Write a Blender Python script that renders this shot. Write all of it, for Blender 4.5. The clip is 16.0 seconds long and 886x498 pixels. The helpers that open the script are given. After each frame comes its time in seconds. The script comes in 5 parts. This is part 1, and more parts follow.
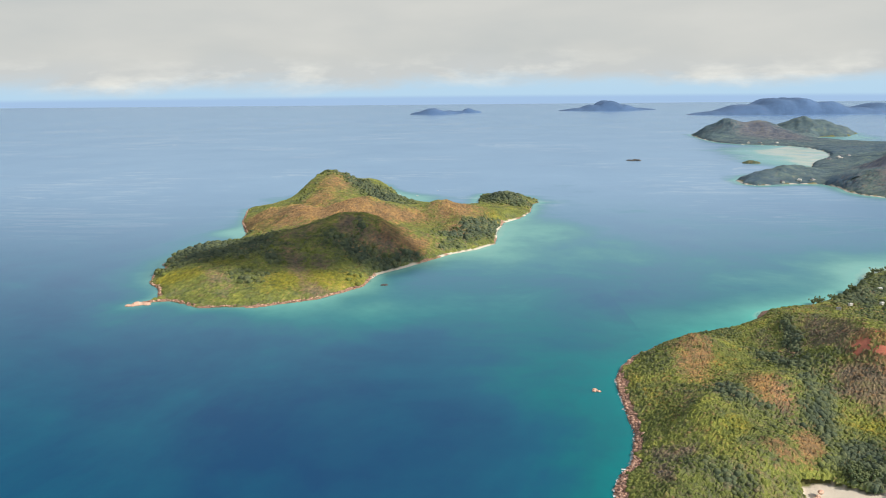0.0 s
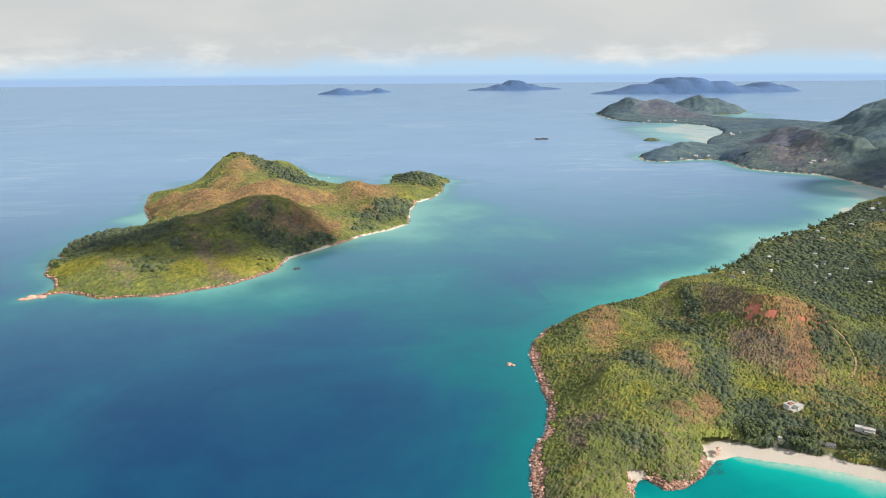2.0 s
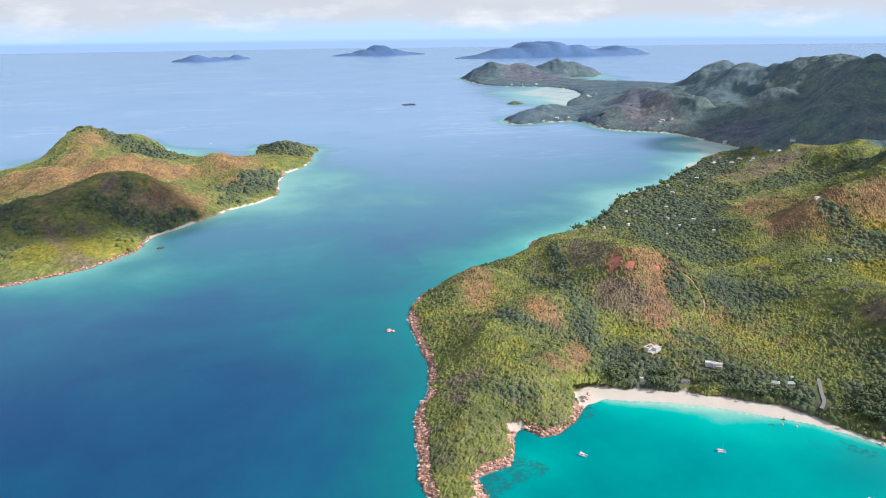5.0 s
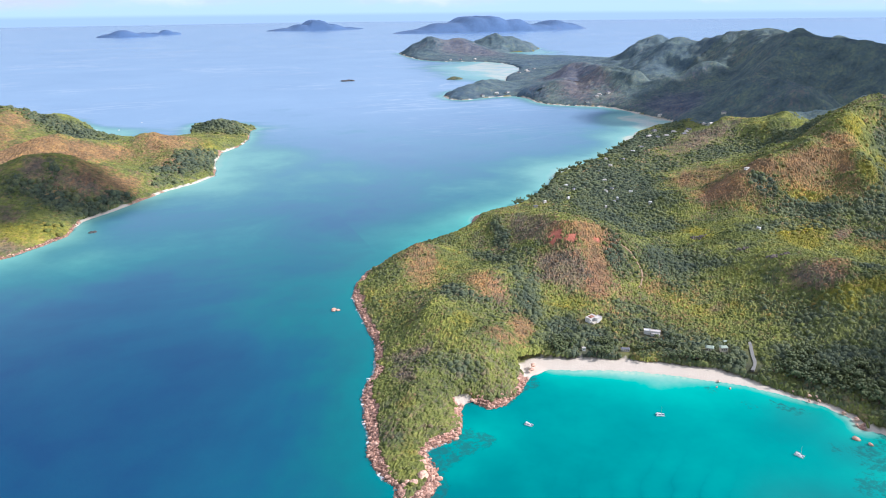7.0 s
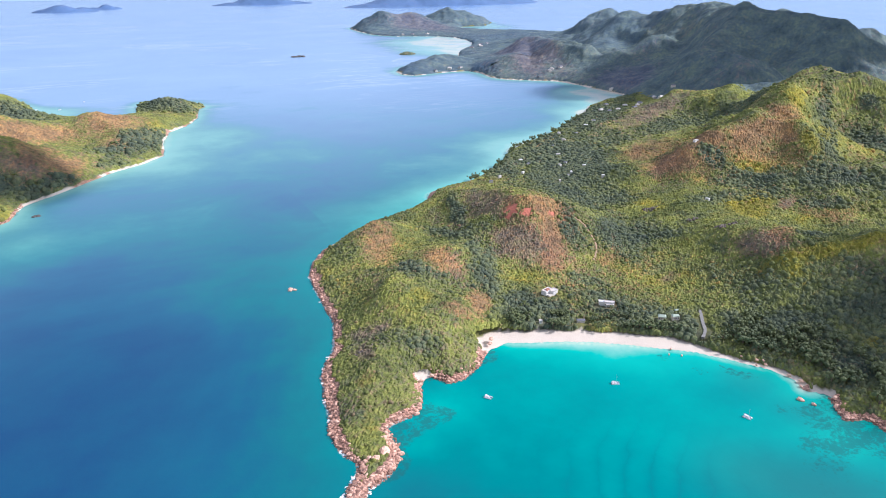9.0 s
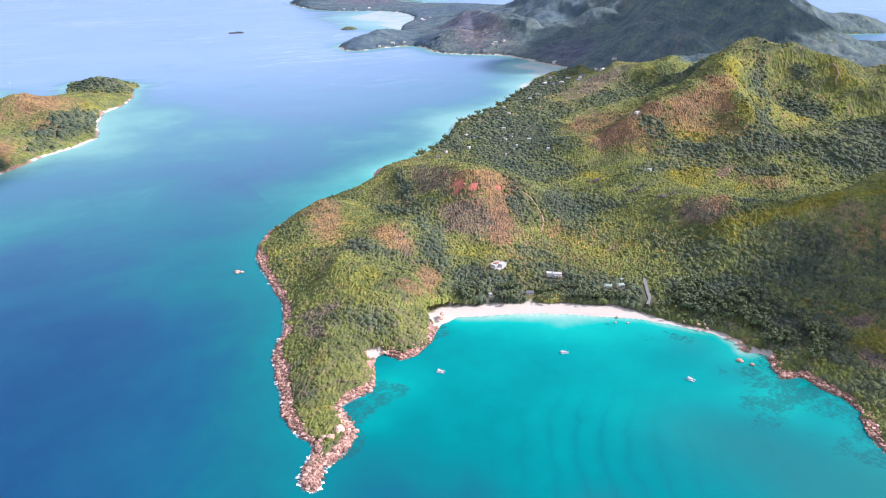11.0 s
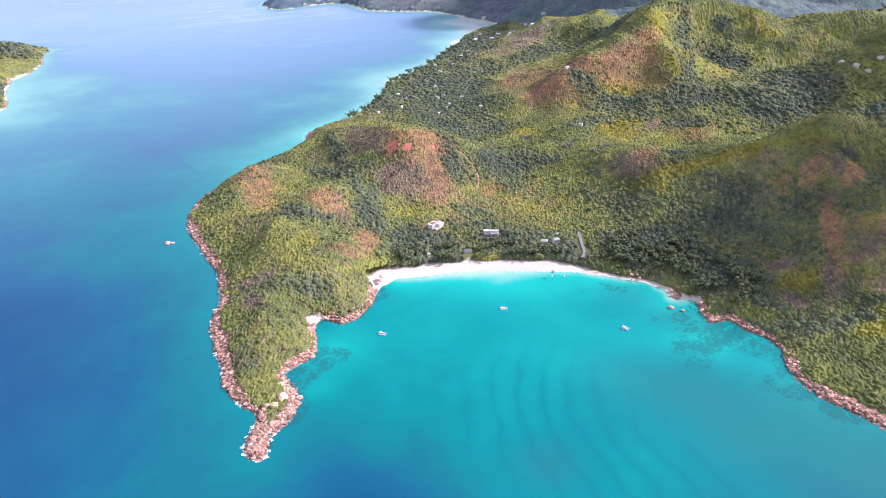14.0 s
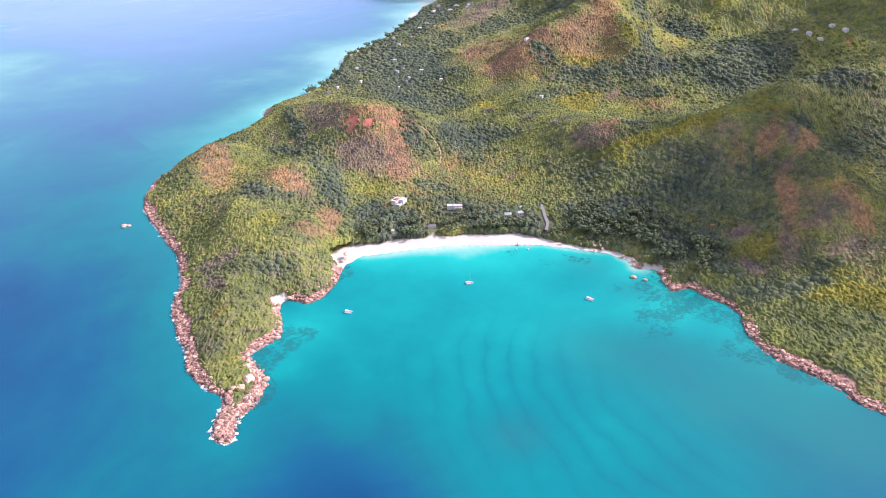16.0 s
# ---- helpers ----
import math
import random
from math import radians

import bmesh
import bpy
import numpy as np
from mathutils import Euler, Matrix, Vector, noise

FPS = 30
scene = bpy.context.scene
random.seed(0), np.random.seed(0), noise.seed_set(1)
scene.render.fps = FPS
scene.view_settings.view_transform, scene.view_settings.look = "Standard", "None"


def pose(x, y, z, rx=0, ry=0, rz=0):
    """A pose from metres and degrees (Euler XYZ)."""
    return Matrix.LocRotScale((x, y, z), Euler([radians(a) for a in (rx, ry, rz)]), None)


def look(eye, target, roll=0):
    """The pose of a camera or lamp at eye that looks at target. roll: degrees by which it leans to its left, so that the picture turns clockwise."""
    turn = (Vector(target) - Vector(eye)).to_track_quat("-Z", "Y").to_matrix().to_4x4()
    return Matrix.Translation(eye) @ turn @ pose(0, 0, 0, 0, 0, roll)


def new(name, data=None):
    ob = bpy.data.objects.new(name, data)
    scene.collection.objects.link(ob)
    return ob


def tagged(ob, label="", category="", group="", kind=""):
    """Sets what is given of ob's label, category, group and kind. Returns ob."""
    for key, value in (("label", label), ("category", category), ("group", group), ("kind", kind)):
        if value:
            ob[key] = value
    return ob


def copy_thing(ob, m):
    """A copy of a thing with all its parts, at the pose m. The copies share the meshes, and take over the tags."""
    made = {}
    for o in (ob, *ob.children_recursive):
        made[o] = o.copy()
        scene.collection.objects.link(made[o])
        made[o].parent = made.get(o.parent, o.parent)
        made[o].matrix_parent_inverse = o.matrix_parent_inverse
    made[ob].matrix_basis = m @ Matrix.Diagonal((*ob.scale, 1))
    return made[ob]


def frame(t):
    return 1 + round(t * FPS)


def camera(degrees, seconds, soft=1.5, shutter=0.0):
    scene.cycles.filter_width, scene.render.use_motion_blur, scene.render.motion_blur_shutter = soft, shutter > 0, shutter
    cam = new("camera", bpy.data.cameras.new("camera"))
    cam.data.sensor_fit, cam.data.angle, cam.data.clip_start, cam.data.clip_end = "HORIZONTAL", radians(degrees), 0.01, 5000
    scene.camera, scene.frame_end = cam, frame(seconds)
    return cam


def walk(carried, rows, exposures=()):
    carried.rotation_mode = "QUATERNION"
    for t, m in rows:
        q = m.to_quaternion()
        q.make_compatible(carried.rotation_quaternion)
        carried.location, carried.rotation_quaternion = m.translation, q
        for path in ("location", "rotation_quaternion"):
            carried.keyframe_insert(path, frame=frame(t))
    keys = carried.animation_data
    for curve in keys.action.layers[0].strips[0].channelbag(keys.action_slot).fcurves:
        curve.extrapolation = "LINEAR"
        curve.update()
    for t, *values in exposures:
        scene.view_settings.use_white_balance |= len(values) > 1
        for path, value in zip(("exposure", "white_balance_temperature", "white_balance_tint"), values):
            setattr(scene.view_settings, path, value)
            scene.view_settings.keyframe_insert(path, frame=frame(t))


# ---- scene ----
cam = camera(64.2, 16.0, soft=1.0)
PATH = [
    (0, (25.844, -8.488, 115.45), (25.843, -6.538, 115.005), -0.5),
    (0.5, (25.828, -8.598, 115.453), (25.895, -6.652, 114.995), -0.4),
    (1, (25.812, -8.708, 115.454), (25.942, -6.769, 114.983), -0.4),
    (1.5, (25.793, -8.809, 115.456), (25.979, -6.878, 114.97), -0.4),
    (2, (25.772, -8.894, 115.456), (26.013, -6.973, 114.956), -0.4),
    (2.5, (25.752, -8.959, 115.459), (26.052, -7.05, 114.942), -0.4),
    (3, (25.73, -9.001, 115.461), (26.088, -7.106, 114.93), -0.4),
    (3.5, (25.705, -9.025, 115.465), (26.122, -7.147, 114.919), -0.4),
    (4, (25.684, -9.04, 115.471), (26.164, -7.181, 114.91), -0.5),
    (6.5, (25.596, -9.124, 115.524), (26.287, -7.359, 114.884), -0.5),
    (7, (25.575, -9.141, 115.529), (26.299, -7.395, 114.873), -0.5),
    (7.5, (25.557, -9.165, 115.534), (26.308, -7.437, 114.863), -0.5),
    (8, (25.546, -9.205, 115.539), (26.322, -7.494, 114.852), -0.5),
    (8.5, (25.542, -9.256, 115.542), (26.341, -7.563, 114.839), -0.5),
    (9, (25.547, -9.313, 115.543), (26.372, -7.639, 114.824), -0.5),
    (11.5, (25.705, -9.548, 115.553), (26.665, -7.986, 114.753), -0.6),
    (12, (25.75, -9.559, 115.552), (26.726, -8.018, 114.733), -0.6),
    (12.5, (25.807, -9.528, 115.553), (26.8, -8.008, 114.714), -0.7),
    (13, (25.873, -9.457, 115.553), (26.89, -7.962, 114.698), -0.7),
    (13.5, (25.947, -9.346, 115.554), (26.986, -7.876, 114.684), -0.7),
    (14, (26.031, -9.203, 115.555), (27.089, -7.755, 114.669), -0.7),
    (14.5, (26.123, -9.036, 115.556), (27.196, -7.61, 114.653), -0.7),
    (15, (26.22, -8.855, 115.556), (27.309, -7.451, 114.637), -0.7),
    (15.5, (26.325, -8.664, 115.556), (27.429, -7.283, 114.621), -0.7),
    (16, (26.432, -8.47, 115.556), (27.549, -7.111, 114.605), -0.7),
]
EXPOSURES = [(0.0, -0.05, 6750, 7), (4.0, 0.12, 6200, 11), (7.0, 0.27, 5850, 16), (9.0, 0.37, 5800, 20), (12.0, 0.5, 5760, 26), (16.0, 0.62, 5830, 33)]
walk(cam, [(t, look(eye, target, roll)) for t, eye, target, roll in PATH], EXPOSURES)
# One unit stands for about 4.4 m of the real coast, so that the far islands lie within the lens's reach.

# ---- world and sun ----
SUN_EL, SUN_AZ = 37.0, 112.0          # degrees; azimuth clockwise from +y
world = bpy.data.worlds.new("sky")
scene.world = world
world.use_nodes = True


class Nodes:
    """Short spelling for node trees."""

    def __init__(self, tree):
        self.tree = tree
        tree.nodes.clear()

    def add(self, kind, ins=None, **settings):
        n = self.tree.nodes.new("ShaderNode" + kind)
        for key, value in settings.items():
            setattr(n, key, value)
        for key, value in (ins or {}).items():
            sock = n.inputs[key]
            if isinstance(value, bpy.types.NodeSocket):
                self.tree.links.new(value, sock)
            else:
                sock.default_value = value
        return n

    def math(self, op, a, b=0.0, clamp=False):
        return self.add("Math", {0: a, 1: b}, operation=op, use_clamp=clamp).outputs[0]

    def ramp(self, fac, *stops):
        n = self.add("ValToRGB", {0: fac})
        e = n.color_ramp.elements
        while len(e) < len(stops):
            e.new(0.5)
        for el, (p, c) in zip(e, stops):
            el.position, el.color = p, (*c, 1) if len(c) == 3 else c
        return n.outputs[0]

    def smooth(self, x, lo, hi):
        return self.add("MapRange", {0: x, 1: lo, 2: hi, 3: 0.0, 4: 1.0}, interpolation_type="SMOOTHSTEP").outputs[0]

    def mix(self, fac, a, b, blend="MIX"):
        n = self.add("Mix", data_type="RGBA", blend_type=blend)
        for i, v in ((0, fac), (6, a), (7, b)):
            if isinstance(v, bpy.types.NodeSocket):
                self.tree.links.new(v, n.inputs[i])
            else:
                n.inputs[i].default_value = v if i == 0 else (*v, 1)
        return n.outputs[2]

    def noise(self, vec, scale, detail=4.0, rough=0.55, distortion=0.0):
        return self.add("TexNoise", {"Vector": vec, "Scale": scale, "Detail": detail, "Roughness": rough, "Distortion": distortion}).outputs[0]

    def attr(self, name):
        return self.add("Attribute", attribute_name=name, attribute_type="GEOMETRY").outputs["Fac"]


def build_sky():
    g = Nodes(world.node_tree)
    way = g.add("TexCoord").outputs["Generated"]
    xyz = g.add("SeparateXYZ", {0: way}).outputs
    sky = g.add("TexSky", sky_type="NISHITA", sun_disc=False, sun_elevation=radians(SUN_EL), sun_rotation=radians(SUN_AZ), air_density=1.2, dust_density=1.6).outputs[0]
    low = g.mix(g.smooth(xyz[2], -0.011, 0.03), (4.9, 7.0, 9.2), (5.4, 7.2, 8.9))
    clear = g.mix(g.smooth(xyz[2], 0.02, 0.35), low, sky)
    flat = g.add("Mapping", {0: way, "Scale": (1.0, 1.0, 3.2)}).outputs[0]
    puff = g.noise(flat, 4.0, 7.0, 0.62, 0.3)
    edge = g.math("ADD", xyz[2], g.math("MULTIPLY", g.math("SUBTRACT", puff, 0.5), 0.075))
    cover = g.smooth(edge, -0.006, 0.022)
    high = g.smooth(xyz[2], 0.17, 0.42)
    gaps = g.smooth(g.noise(way, 2.6, 6.0, 0.6), 0.60, 0.44)
    cover = g.math("MULTIPLY", cover, g.math("SUBTRACT", 1.0, g.math("MULTIPLY", high, gaps)))
    tone = g.ramp(g.noise(flat, 4.0, 4.0, 0.5), (0.3, (5.7, 6.0, 6.2)), (0.55, (6.4, 6.55, 6.6)), (0.8, (7.1, 7.15, 7.1)))
    bright = g.ramp(g.noise(flat, 8.0, 6.0, 0.58), (0.48, (6.1, 6.4, 6.7)), (0.66, (8.4, 8.5, 8.4)))
    tone = g.mix(g.smooth(edge, 0.05, 0.012), tone, bright)
    air = g.mix(cover, clear, tone)
    out = g.mix(g.smooth(xyz[2], -0.0145, -0.0085), (3.9, 5.7, 8.6), air)
    back = g.add("Background", {"Color": out, "Strength": 0.1})
    g.tree.links.new(back.outputs[0], g.add("OutputWorld").inputs[0])


build_sky()
sun_data = bpy.data.lights.new("sun", "SUN")
sun_data.energy, sun_data.angle, sun_data.color = 3.7, radians(3.0), (1.0, 0.95, 0.88)
sun = new("sun", sun_data)
sun_way = Vector((math.sin(radians(SUN_AZ)) * math.cos(radians(SUN_EL)), math.cos(radians(SUN_AZ)) * math.cos(radians(SUN_EL)), math.sin(radians(SUN_EL))))
sun.matrix_world = look(sun_way * 400 + Vector((150, 200, 0)), (150, 200, 0))


# ---- materials ----
def material(name):
    m = bpy.data.materials.new(name)
    m.use_nodes = True
    g = Nodes(m.node_tree)
    return m, g


def finish(g, colour, rough=0.85, normal=None, **more):
    ins = {"Base Color": colour, "Roughness": rough}
    ins.update(more)
    if normal is not None:
        ins["Normal"] = normal
    p = g.add("BsdfPrincipled", {k: ((*v, 1) if k == "Base Color" and isinstance(v, tuple) else v) for k, v in ins.items()})
    g.tree.links.new(p.outputs[0], g.add("OutputMaterial").inputs[0])


def bump(g, height, strength=0.5, distance=0.2):
    return g.add("Bump", {"Height": height, "Strength": strength, "Distance": distance}).outputs[0]


def plain(name, colour, rough=0.6, metal=0.0, vary=0.12, scale=3.0):
    """A surface of one colour with worn, slightly uneven paint."""
    m, g = material(name)
    where = g.add("TexCoord").outputs["Object"]
    n = g.noise(where, scale, 5.0)
    c = g.mix(g.math("MULTIPLY", n, 1.0), tuple(v * (1 - vary) for v in colour), tuple(min(1.0, v * (1 + vary)) for v in colour))
    finish(g, c, rough, bump(g, g.noise(where, scale * 8, 3.0), 0.1, 0.02), Metallic=metal)
    return m


def plant_colours(g, where, pick=None):
    """Green scrub, dark wood, yellow grass, russet and purple heath, by what grows on the ground; pick: a chance of its own for each bush."""
    n2 = g.noise(where, 0.35, 4.0, 0.65)
    own = g.math("SUBTRACT", pick, 0.5) if pick else g.math("SUBTRACT", g.noise(where, 1.4, 2.0), 0.5)
    ragged = g.math("ADD", g.math("MULTIPLY", g.math("SUBTRACT", g.noise(where, 0.16, 5.0, 0.65), 0.5), 0.9), g.math("MULTIPLY", own, 0.55))
    scrub = g.ramp(n2, (0.3, (0.13, 0.148, 0.05)), (0.5, (0.222, 0.242, 0.064)), (0.72, (0.33, 0.335, 0.086)))
    gold = g.ramp(n2, (0.3, (0.205, 0.19, 0.032)), (0.7, (0.385, 0.335, 0.044)))
    wood = g.ramp(n2, (0.3, (0.076, 0.103, 0.08)), (0.55, (0.13, 0.157, 0.10)), (0.75, (0.205, 0.222, 0.115)))
    heath = g.ramp(n2, (0.3, (0.215, 0.132, 0.085)), (0.5, (0.37, 0.20, 0.112)), (0.72, (0.50, 0.275, 0.14)))
    plum = g.ramp(n2, (0.3, (0.135, 0.098, 0.098)), (0.5, (0.235, 0.158, 0.145)), (0.72, (0.33, 0.22, 0.17)))
    clump = g.math("MULTIPLY", g.smooth(g.math("ADD", g.noise(where, 0.13, 4.0, 0.6), g.math("MULTIPLY", own, 0.3)), 0.46, 0.68), 0.6)
    c = g.mix(clump, scrub, wood)
    for name, colour, most in (("lush", wood, 0.95), ("gold", gold, 0.88), ("plum", plum, 0.75), ("dry", heath, 0.8)):
        here = g.smooth(g.math("ADD", g.attr(name), g.math("MULTIPLY", ragged, 1.4)), -0.05, 1.05)
        c = g.mix(g.math("MULTIPLY", here, most), c, colour)
    return c, g.attr("bare"), n2


def make_ground():
    m, g = material("hill_ground")
    where = g.add("NewGeometry").outputs["Position"]
    c, bare, n2 = plant_colours(g, where)
    c = g.mix(0.35, c, (0.11, 0.085, 0.05))
    c = g.mix(g.smooth(g.math("ADD", bare, g.math("MULTIPLY", g.math("SUBTRACT", n2, 0.5), 1.2)), 0.12, 0.85), c, (0.70, 0.235, 0.155))
    grit = g.noise(where, 1.2, 5.0, 0.7)
    rock = g.ramp(grit, (0.36, (0.12, 0.08, 0.065)), (0.52, (0.46, 0.26, 0.19)), (0.74, (0.76, 0.50, 0.39)))
    c = g.mix(g.attr("rocky"), c, rock)
    sand = g.mix(g.noise(where, 0.25, 4.0), (0.70, 0.60, 0.49), (0.78, 0.69, 0.58))
    c = g.mix(g.attr("sand"), c, sand)
    finish(g, c, 0.95, bump(g, grit, 0.5, 0.4), **{"Specular IOR Level": 0.2})
    return m


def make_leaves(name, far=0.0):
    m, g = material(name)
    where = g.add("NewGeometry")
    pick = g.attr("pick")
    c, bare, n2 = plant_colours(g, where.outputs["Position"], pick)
    # Aerial haze put into the base colour: far woods are mixed towards blue.
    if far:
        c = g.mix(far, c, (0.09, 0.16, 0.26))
    wide = g.noise(where.outputs["Position"], 0.055, 5.0, 0.62)
    c = g.mix(1.0, c, g.ramp(wide, (0.34, (0.66, 0.7, 0.78)), (0.5, (0.98, 0.98, 1.0)), (0.66, (1.32, 1.27, 1.1))), "MULTIPLY")
    c = g.mix(1.0, c, g.ramp(pick, (0.0, (0.74, 0.79, 0.85)), (0.4, (0.93, 0.96, 1.0)), (0.72, (1.06, 1.05, 0.97)), (1.0, (1.26, 1.2, 0.98))), "MULTIPLY")
    fine = g.noise(where.outputs["Position"], 1.7, 6.0, 0.72)
    c = g.mix(1.0, c, g.ramp(fine, (0.32, (0.74, 0.75, 0.78)), (0.5, (0.98, 0.98, 0.98)), (0.68, (1.24, 1.23, 1.2))), "MULTIPLY")
    finish(g, c, 0.85, bump(g, fine, 0.9, 0.35), **{"Specular IOR Level": 0.12})
    return m


def make_hazed(name, leaf, soil):
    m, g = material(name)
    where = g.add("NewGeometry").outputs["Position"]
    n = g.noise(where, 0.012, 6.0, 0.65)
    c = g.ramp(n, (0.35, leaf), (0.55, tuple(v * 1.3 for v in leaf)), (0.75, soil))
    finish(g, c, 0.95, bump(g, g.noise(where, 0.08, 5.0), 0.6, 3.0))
    return m


def make_granite():
    m, g = material("pink_granite")
    where = g.add("NewGeometry")
    p = where.outputs["Position"]
    n = g.noise(p, 1.6, 6.0, 0.7)
    c = g.ramp(n, (0.3, (0.22, 0.13, 0.10)), (0.48, (0.56, 0.30, 0.21)), (0.72, (0.80, 0.53, 0.41)))
    c = g.mix(1.0, c, g.ramp(where.outputs["Random Per Island"], (0.0, (0.42, 0.41, 0.42)), (0.45, (0.9, 0.9, 0.9)), (0.8, (1.2, 1.22, 1.22)), (1.0, (1.5, 1.65, 1.7))), "MULTIPLY")
    wet = g.smooth(g.add("SeparateXYZ", {0: p}).outputs[2], 0.35, 0.1)
    c = g.mix(g.math("MULTIPLY", wet, 0.5), c, (0.08, 0.055, 0.045))
    finish(g, c, 0.8, bump(g, g.noise(p, 6.0, 5.0, 0.7), 0.6, 0.12))
    return m


def make_sea():
    m, g = material("sea_water")
    where = g.add("NewGeometry").outputs["Position"]
    deep = g.attr("deep")
    n = g.noise(where, 0.025, 6.0, 0.62)
    d = g.math("ADD", deep, g.math("MULTIPLY", g.math("SUBTRACT", n, 0.5), 0.34))
    d = g.math("ADD", d, g.math("MULTIPLY", g.math("MULTIPLY", g.math("SUBTRACT", g.noise(where, 0.009, 5.0, 0.65, 0.8), 0.5), 0.55), g.smooth(deep, 0.45, 0.65)))
    around = g.add("VectorMath", {0: where, 1: (200, 40, 0)}, operation="DISTANCE").outputs["Value"]
    wobble = g.math("MULTIPLY", g.noise(where, 0.04, 4.0, 0.6), 5.0)
    bars = g.math("SINE", g.math("ADD", g.math("MULTIPLY", around, 0.449), wobble))
    bars = g.math("MULTIPLY", g.math("POWER", g.math("ABSOLUTE", bars), 0.38), g.math("ADD", 0.45, g.math("MULTIPLY", g.noise(where, 0.05, 5.0), 0.9)))
    d = g.math("SUBTRACT", d, g.math("MULTIPLY", g.math("MULTIPLY", g.math("SUBTRACT", bars, 0.5), g.attr("rippled")), 0.11))
    c = g.ramp(d, (0.0, (0.72, 0.74, 0.56)), (0.09, (0.32, 0.63, 0.51)), (0.20, (0.004, 0.49, 0.40)), (0.34, (0.0, 0.35, 0.315)), (0.48, (0.0, 0.232, 0.238)),
               (0.64, (0.006, 0.168, 0.202)), (0.80, (0.009, 0.112, 0.20)), (1.0, (0.008, 0.066, 0.168)))
    # Haze painted into the water colour: paler blue further out along y.
    sea_haze = g.smooth(g.add("SeparateXYZ", {0: where}).outputs[1], 160, 900)
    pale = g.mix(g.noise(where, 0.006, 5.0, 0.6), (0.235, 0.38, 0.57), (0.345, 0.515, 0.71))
    c = g.mix(g.math("MULTIPLY", sea_haze, g.smooth(d, 0.3, 0.7)), c, pale)
    c = g.mix(g.math("MULTIPLY", g.attr("murk"), 0.75), c, (0.028, 0.20, 0.19))
    spots = g.math("ADD", g.math("MULTIPLY", g.noise(where, 0.75, 8.0, 0.75), 0.6), g.math("MULTIPLY", g.noise(where, 0.14, 3.0, 0.6), 0.4))
    # Pale sky reflection put into the base colour of the northern shallows.
    sky_sheen = g.math("MULTIPLY", g.smooth(g.add("SeparateXYZ", {0: where}).outputs[1], 250, 430), g.math("MULTIPLY", g.smooth(d, 0.66, 0.25), g.smooth(d, 0.03, 0.16)))
    c = g.mix(g.math("MULTIPLY", sky_sheen, 0.62), c, (0.40, 0.60, 0.53))
    weed = g.smooth(g.math("MULTIPLY", spots, g.attr("reef")), 0.375, 0.46)
    c = g.mix(g.math("MULTIPLY", weed, 0.62), c, (0.02, 0.12, 0.125))
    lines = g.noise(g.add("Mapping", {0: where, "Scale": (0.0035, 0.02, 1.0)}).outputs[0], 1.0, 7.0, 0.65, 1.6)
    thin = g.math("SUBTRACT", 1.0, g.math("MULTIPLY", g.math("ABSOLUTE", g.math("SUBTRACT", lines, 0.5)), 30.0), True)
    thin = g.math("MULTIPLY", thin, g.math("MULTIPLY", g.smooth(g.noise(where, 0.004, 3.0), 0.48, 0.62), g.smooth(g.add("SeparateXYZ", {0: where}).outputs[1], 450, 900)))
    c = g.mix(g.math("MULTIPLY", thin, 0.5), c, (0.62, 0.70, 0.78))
    froth = g.smooth(g.math("MULTIPLY", g.attr("surf"), g.math("ADD", g.noise(where, 0.9, 5.0, 0.7), 0.2)), 0.42, 0.62)
    c = g.mix(g.math("MULTIPLY", froth, 0.8), c, (0.85, 0.88, 0.88))
    waves = g.math("ADD", g.noise(where, 0.9, 3.0, 0.6), g.math("MULTIPLY", g.noise(where, 0.12, 3.0), 2.0))
    normal = bump(g, waves, 0.05, 0.5)
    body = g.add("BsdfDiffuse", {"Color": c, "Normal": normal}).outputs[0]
    gloss = g.add("BsdfGlossy", {"Color": (0.62, 0.79, 1.0, 1), "Roughness": 0.24, "Normal": normal}).outputs[0]
    fresnel = g.math("MULTIPLY", g.add("Fresnel", {"IOR": 1.33, "Normal": normal}).outputs[0], 0.85)
    out = g.add("MixShader", {0: fresnel, 1: body, 2: gloss}).outputs[0]
    g.tree.links.new(out, g.add("OutputMaterial").inputs[0])
    return m


GROUND, LEAVES, GRANITE, SEA = make_ground(), make_leaves("scrub_and_wood"), make_granite(), make_sea()
HAZED_WOOD = make_leaves("haze_tinted_far_woods", 0.58)
HAZED_DISTANT_WOOD = make_leaves("haze_tinted_distant_woods", 0.68)
# Leaf and soil colours carry the blue-grey of distance haze.
HAZED_HILLS = make_hazed("haze_blue_distant_hills", (0.085, 0.155, 0.29), (0.15, 0.19, 0.31))
WHITE = plain("white_paint", (0.80, 0.79, 0.76), 0.45)
FOAM = plain("foam", (0.86, 0.88, 0.88), 0.9, 0.0, 0.05)

# ---- the lie of the land ----
rng = np.random.default_rng(7)
TABLE = rng.random((256, 256))


def value_noise(x, y):
    xi, yi = np.floor(x).astype(int), np.floor(y).astype(int)
    u, v = x - xi, y - yi
    u, v = u * u * (3 - 2 * u), v * v * (3 - 2 * v)
    a, b = TABLE[xi % 256, yi % 256], TABLE[(xi + 1) % 256, yi % 256]
    c, d = TABLE[xi % 256, (yi + 1) % 256], TABLE[(xi + 1) % 256, (yi + 1) % 256]
    return (a * (1 - u) + b * u) * (1 - v) + (c * (1 - u) + d * u) * v


def fbm(x, y, size, octaves=4):
    total, amp, out = 0.0, 1.0, 0.0
    for k in range(octaves):
        out = out + amp * value_noise(x / size + 17.3 * k, y / size + 5.1 * k)
        total += amp
        amp, size = amp * 0.5, size * 0.5
    return out / total - 0.5


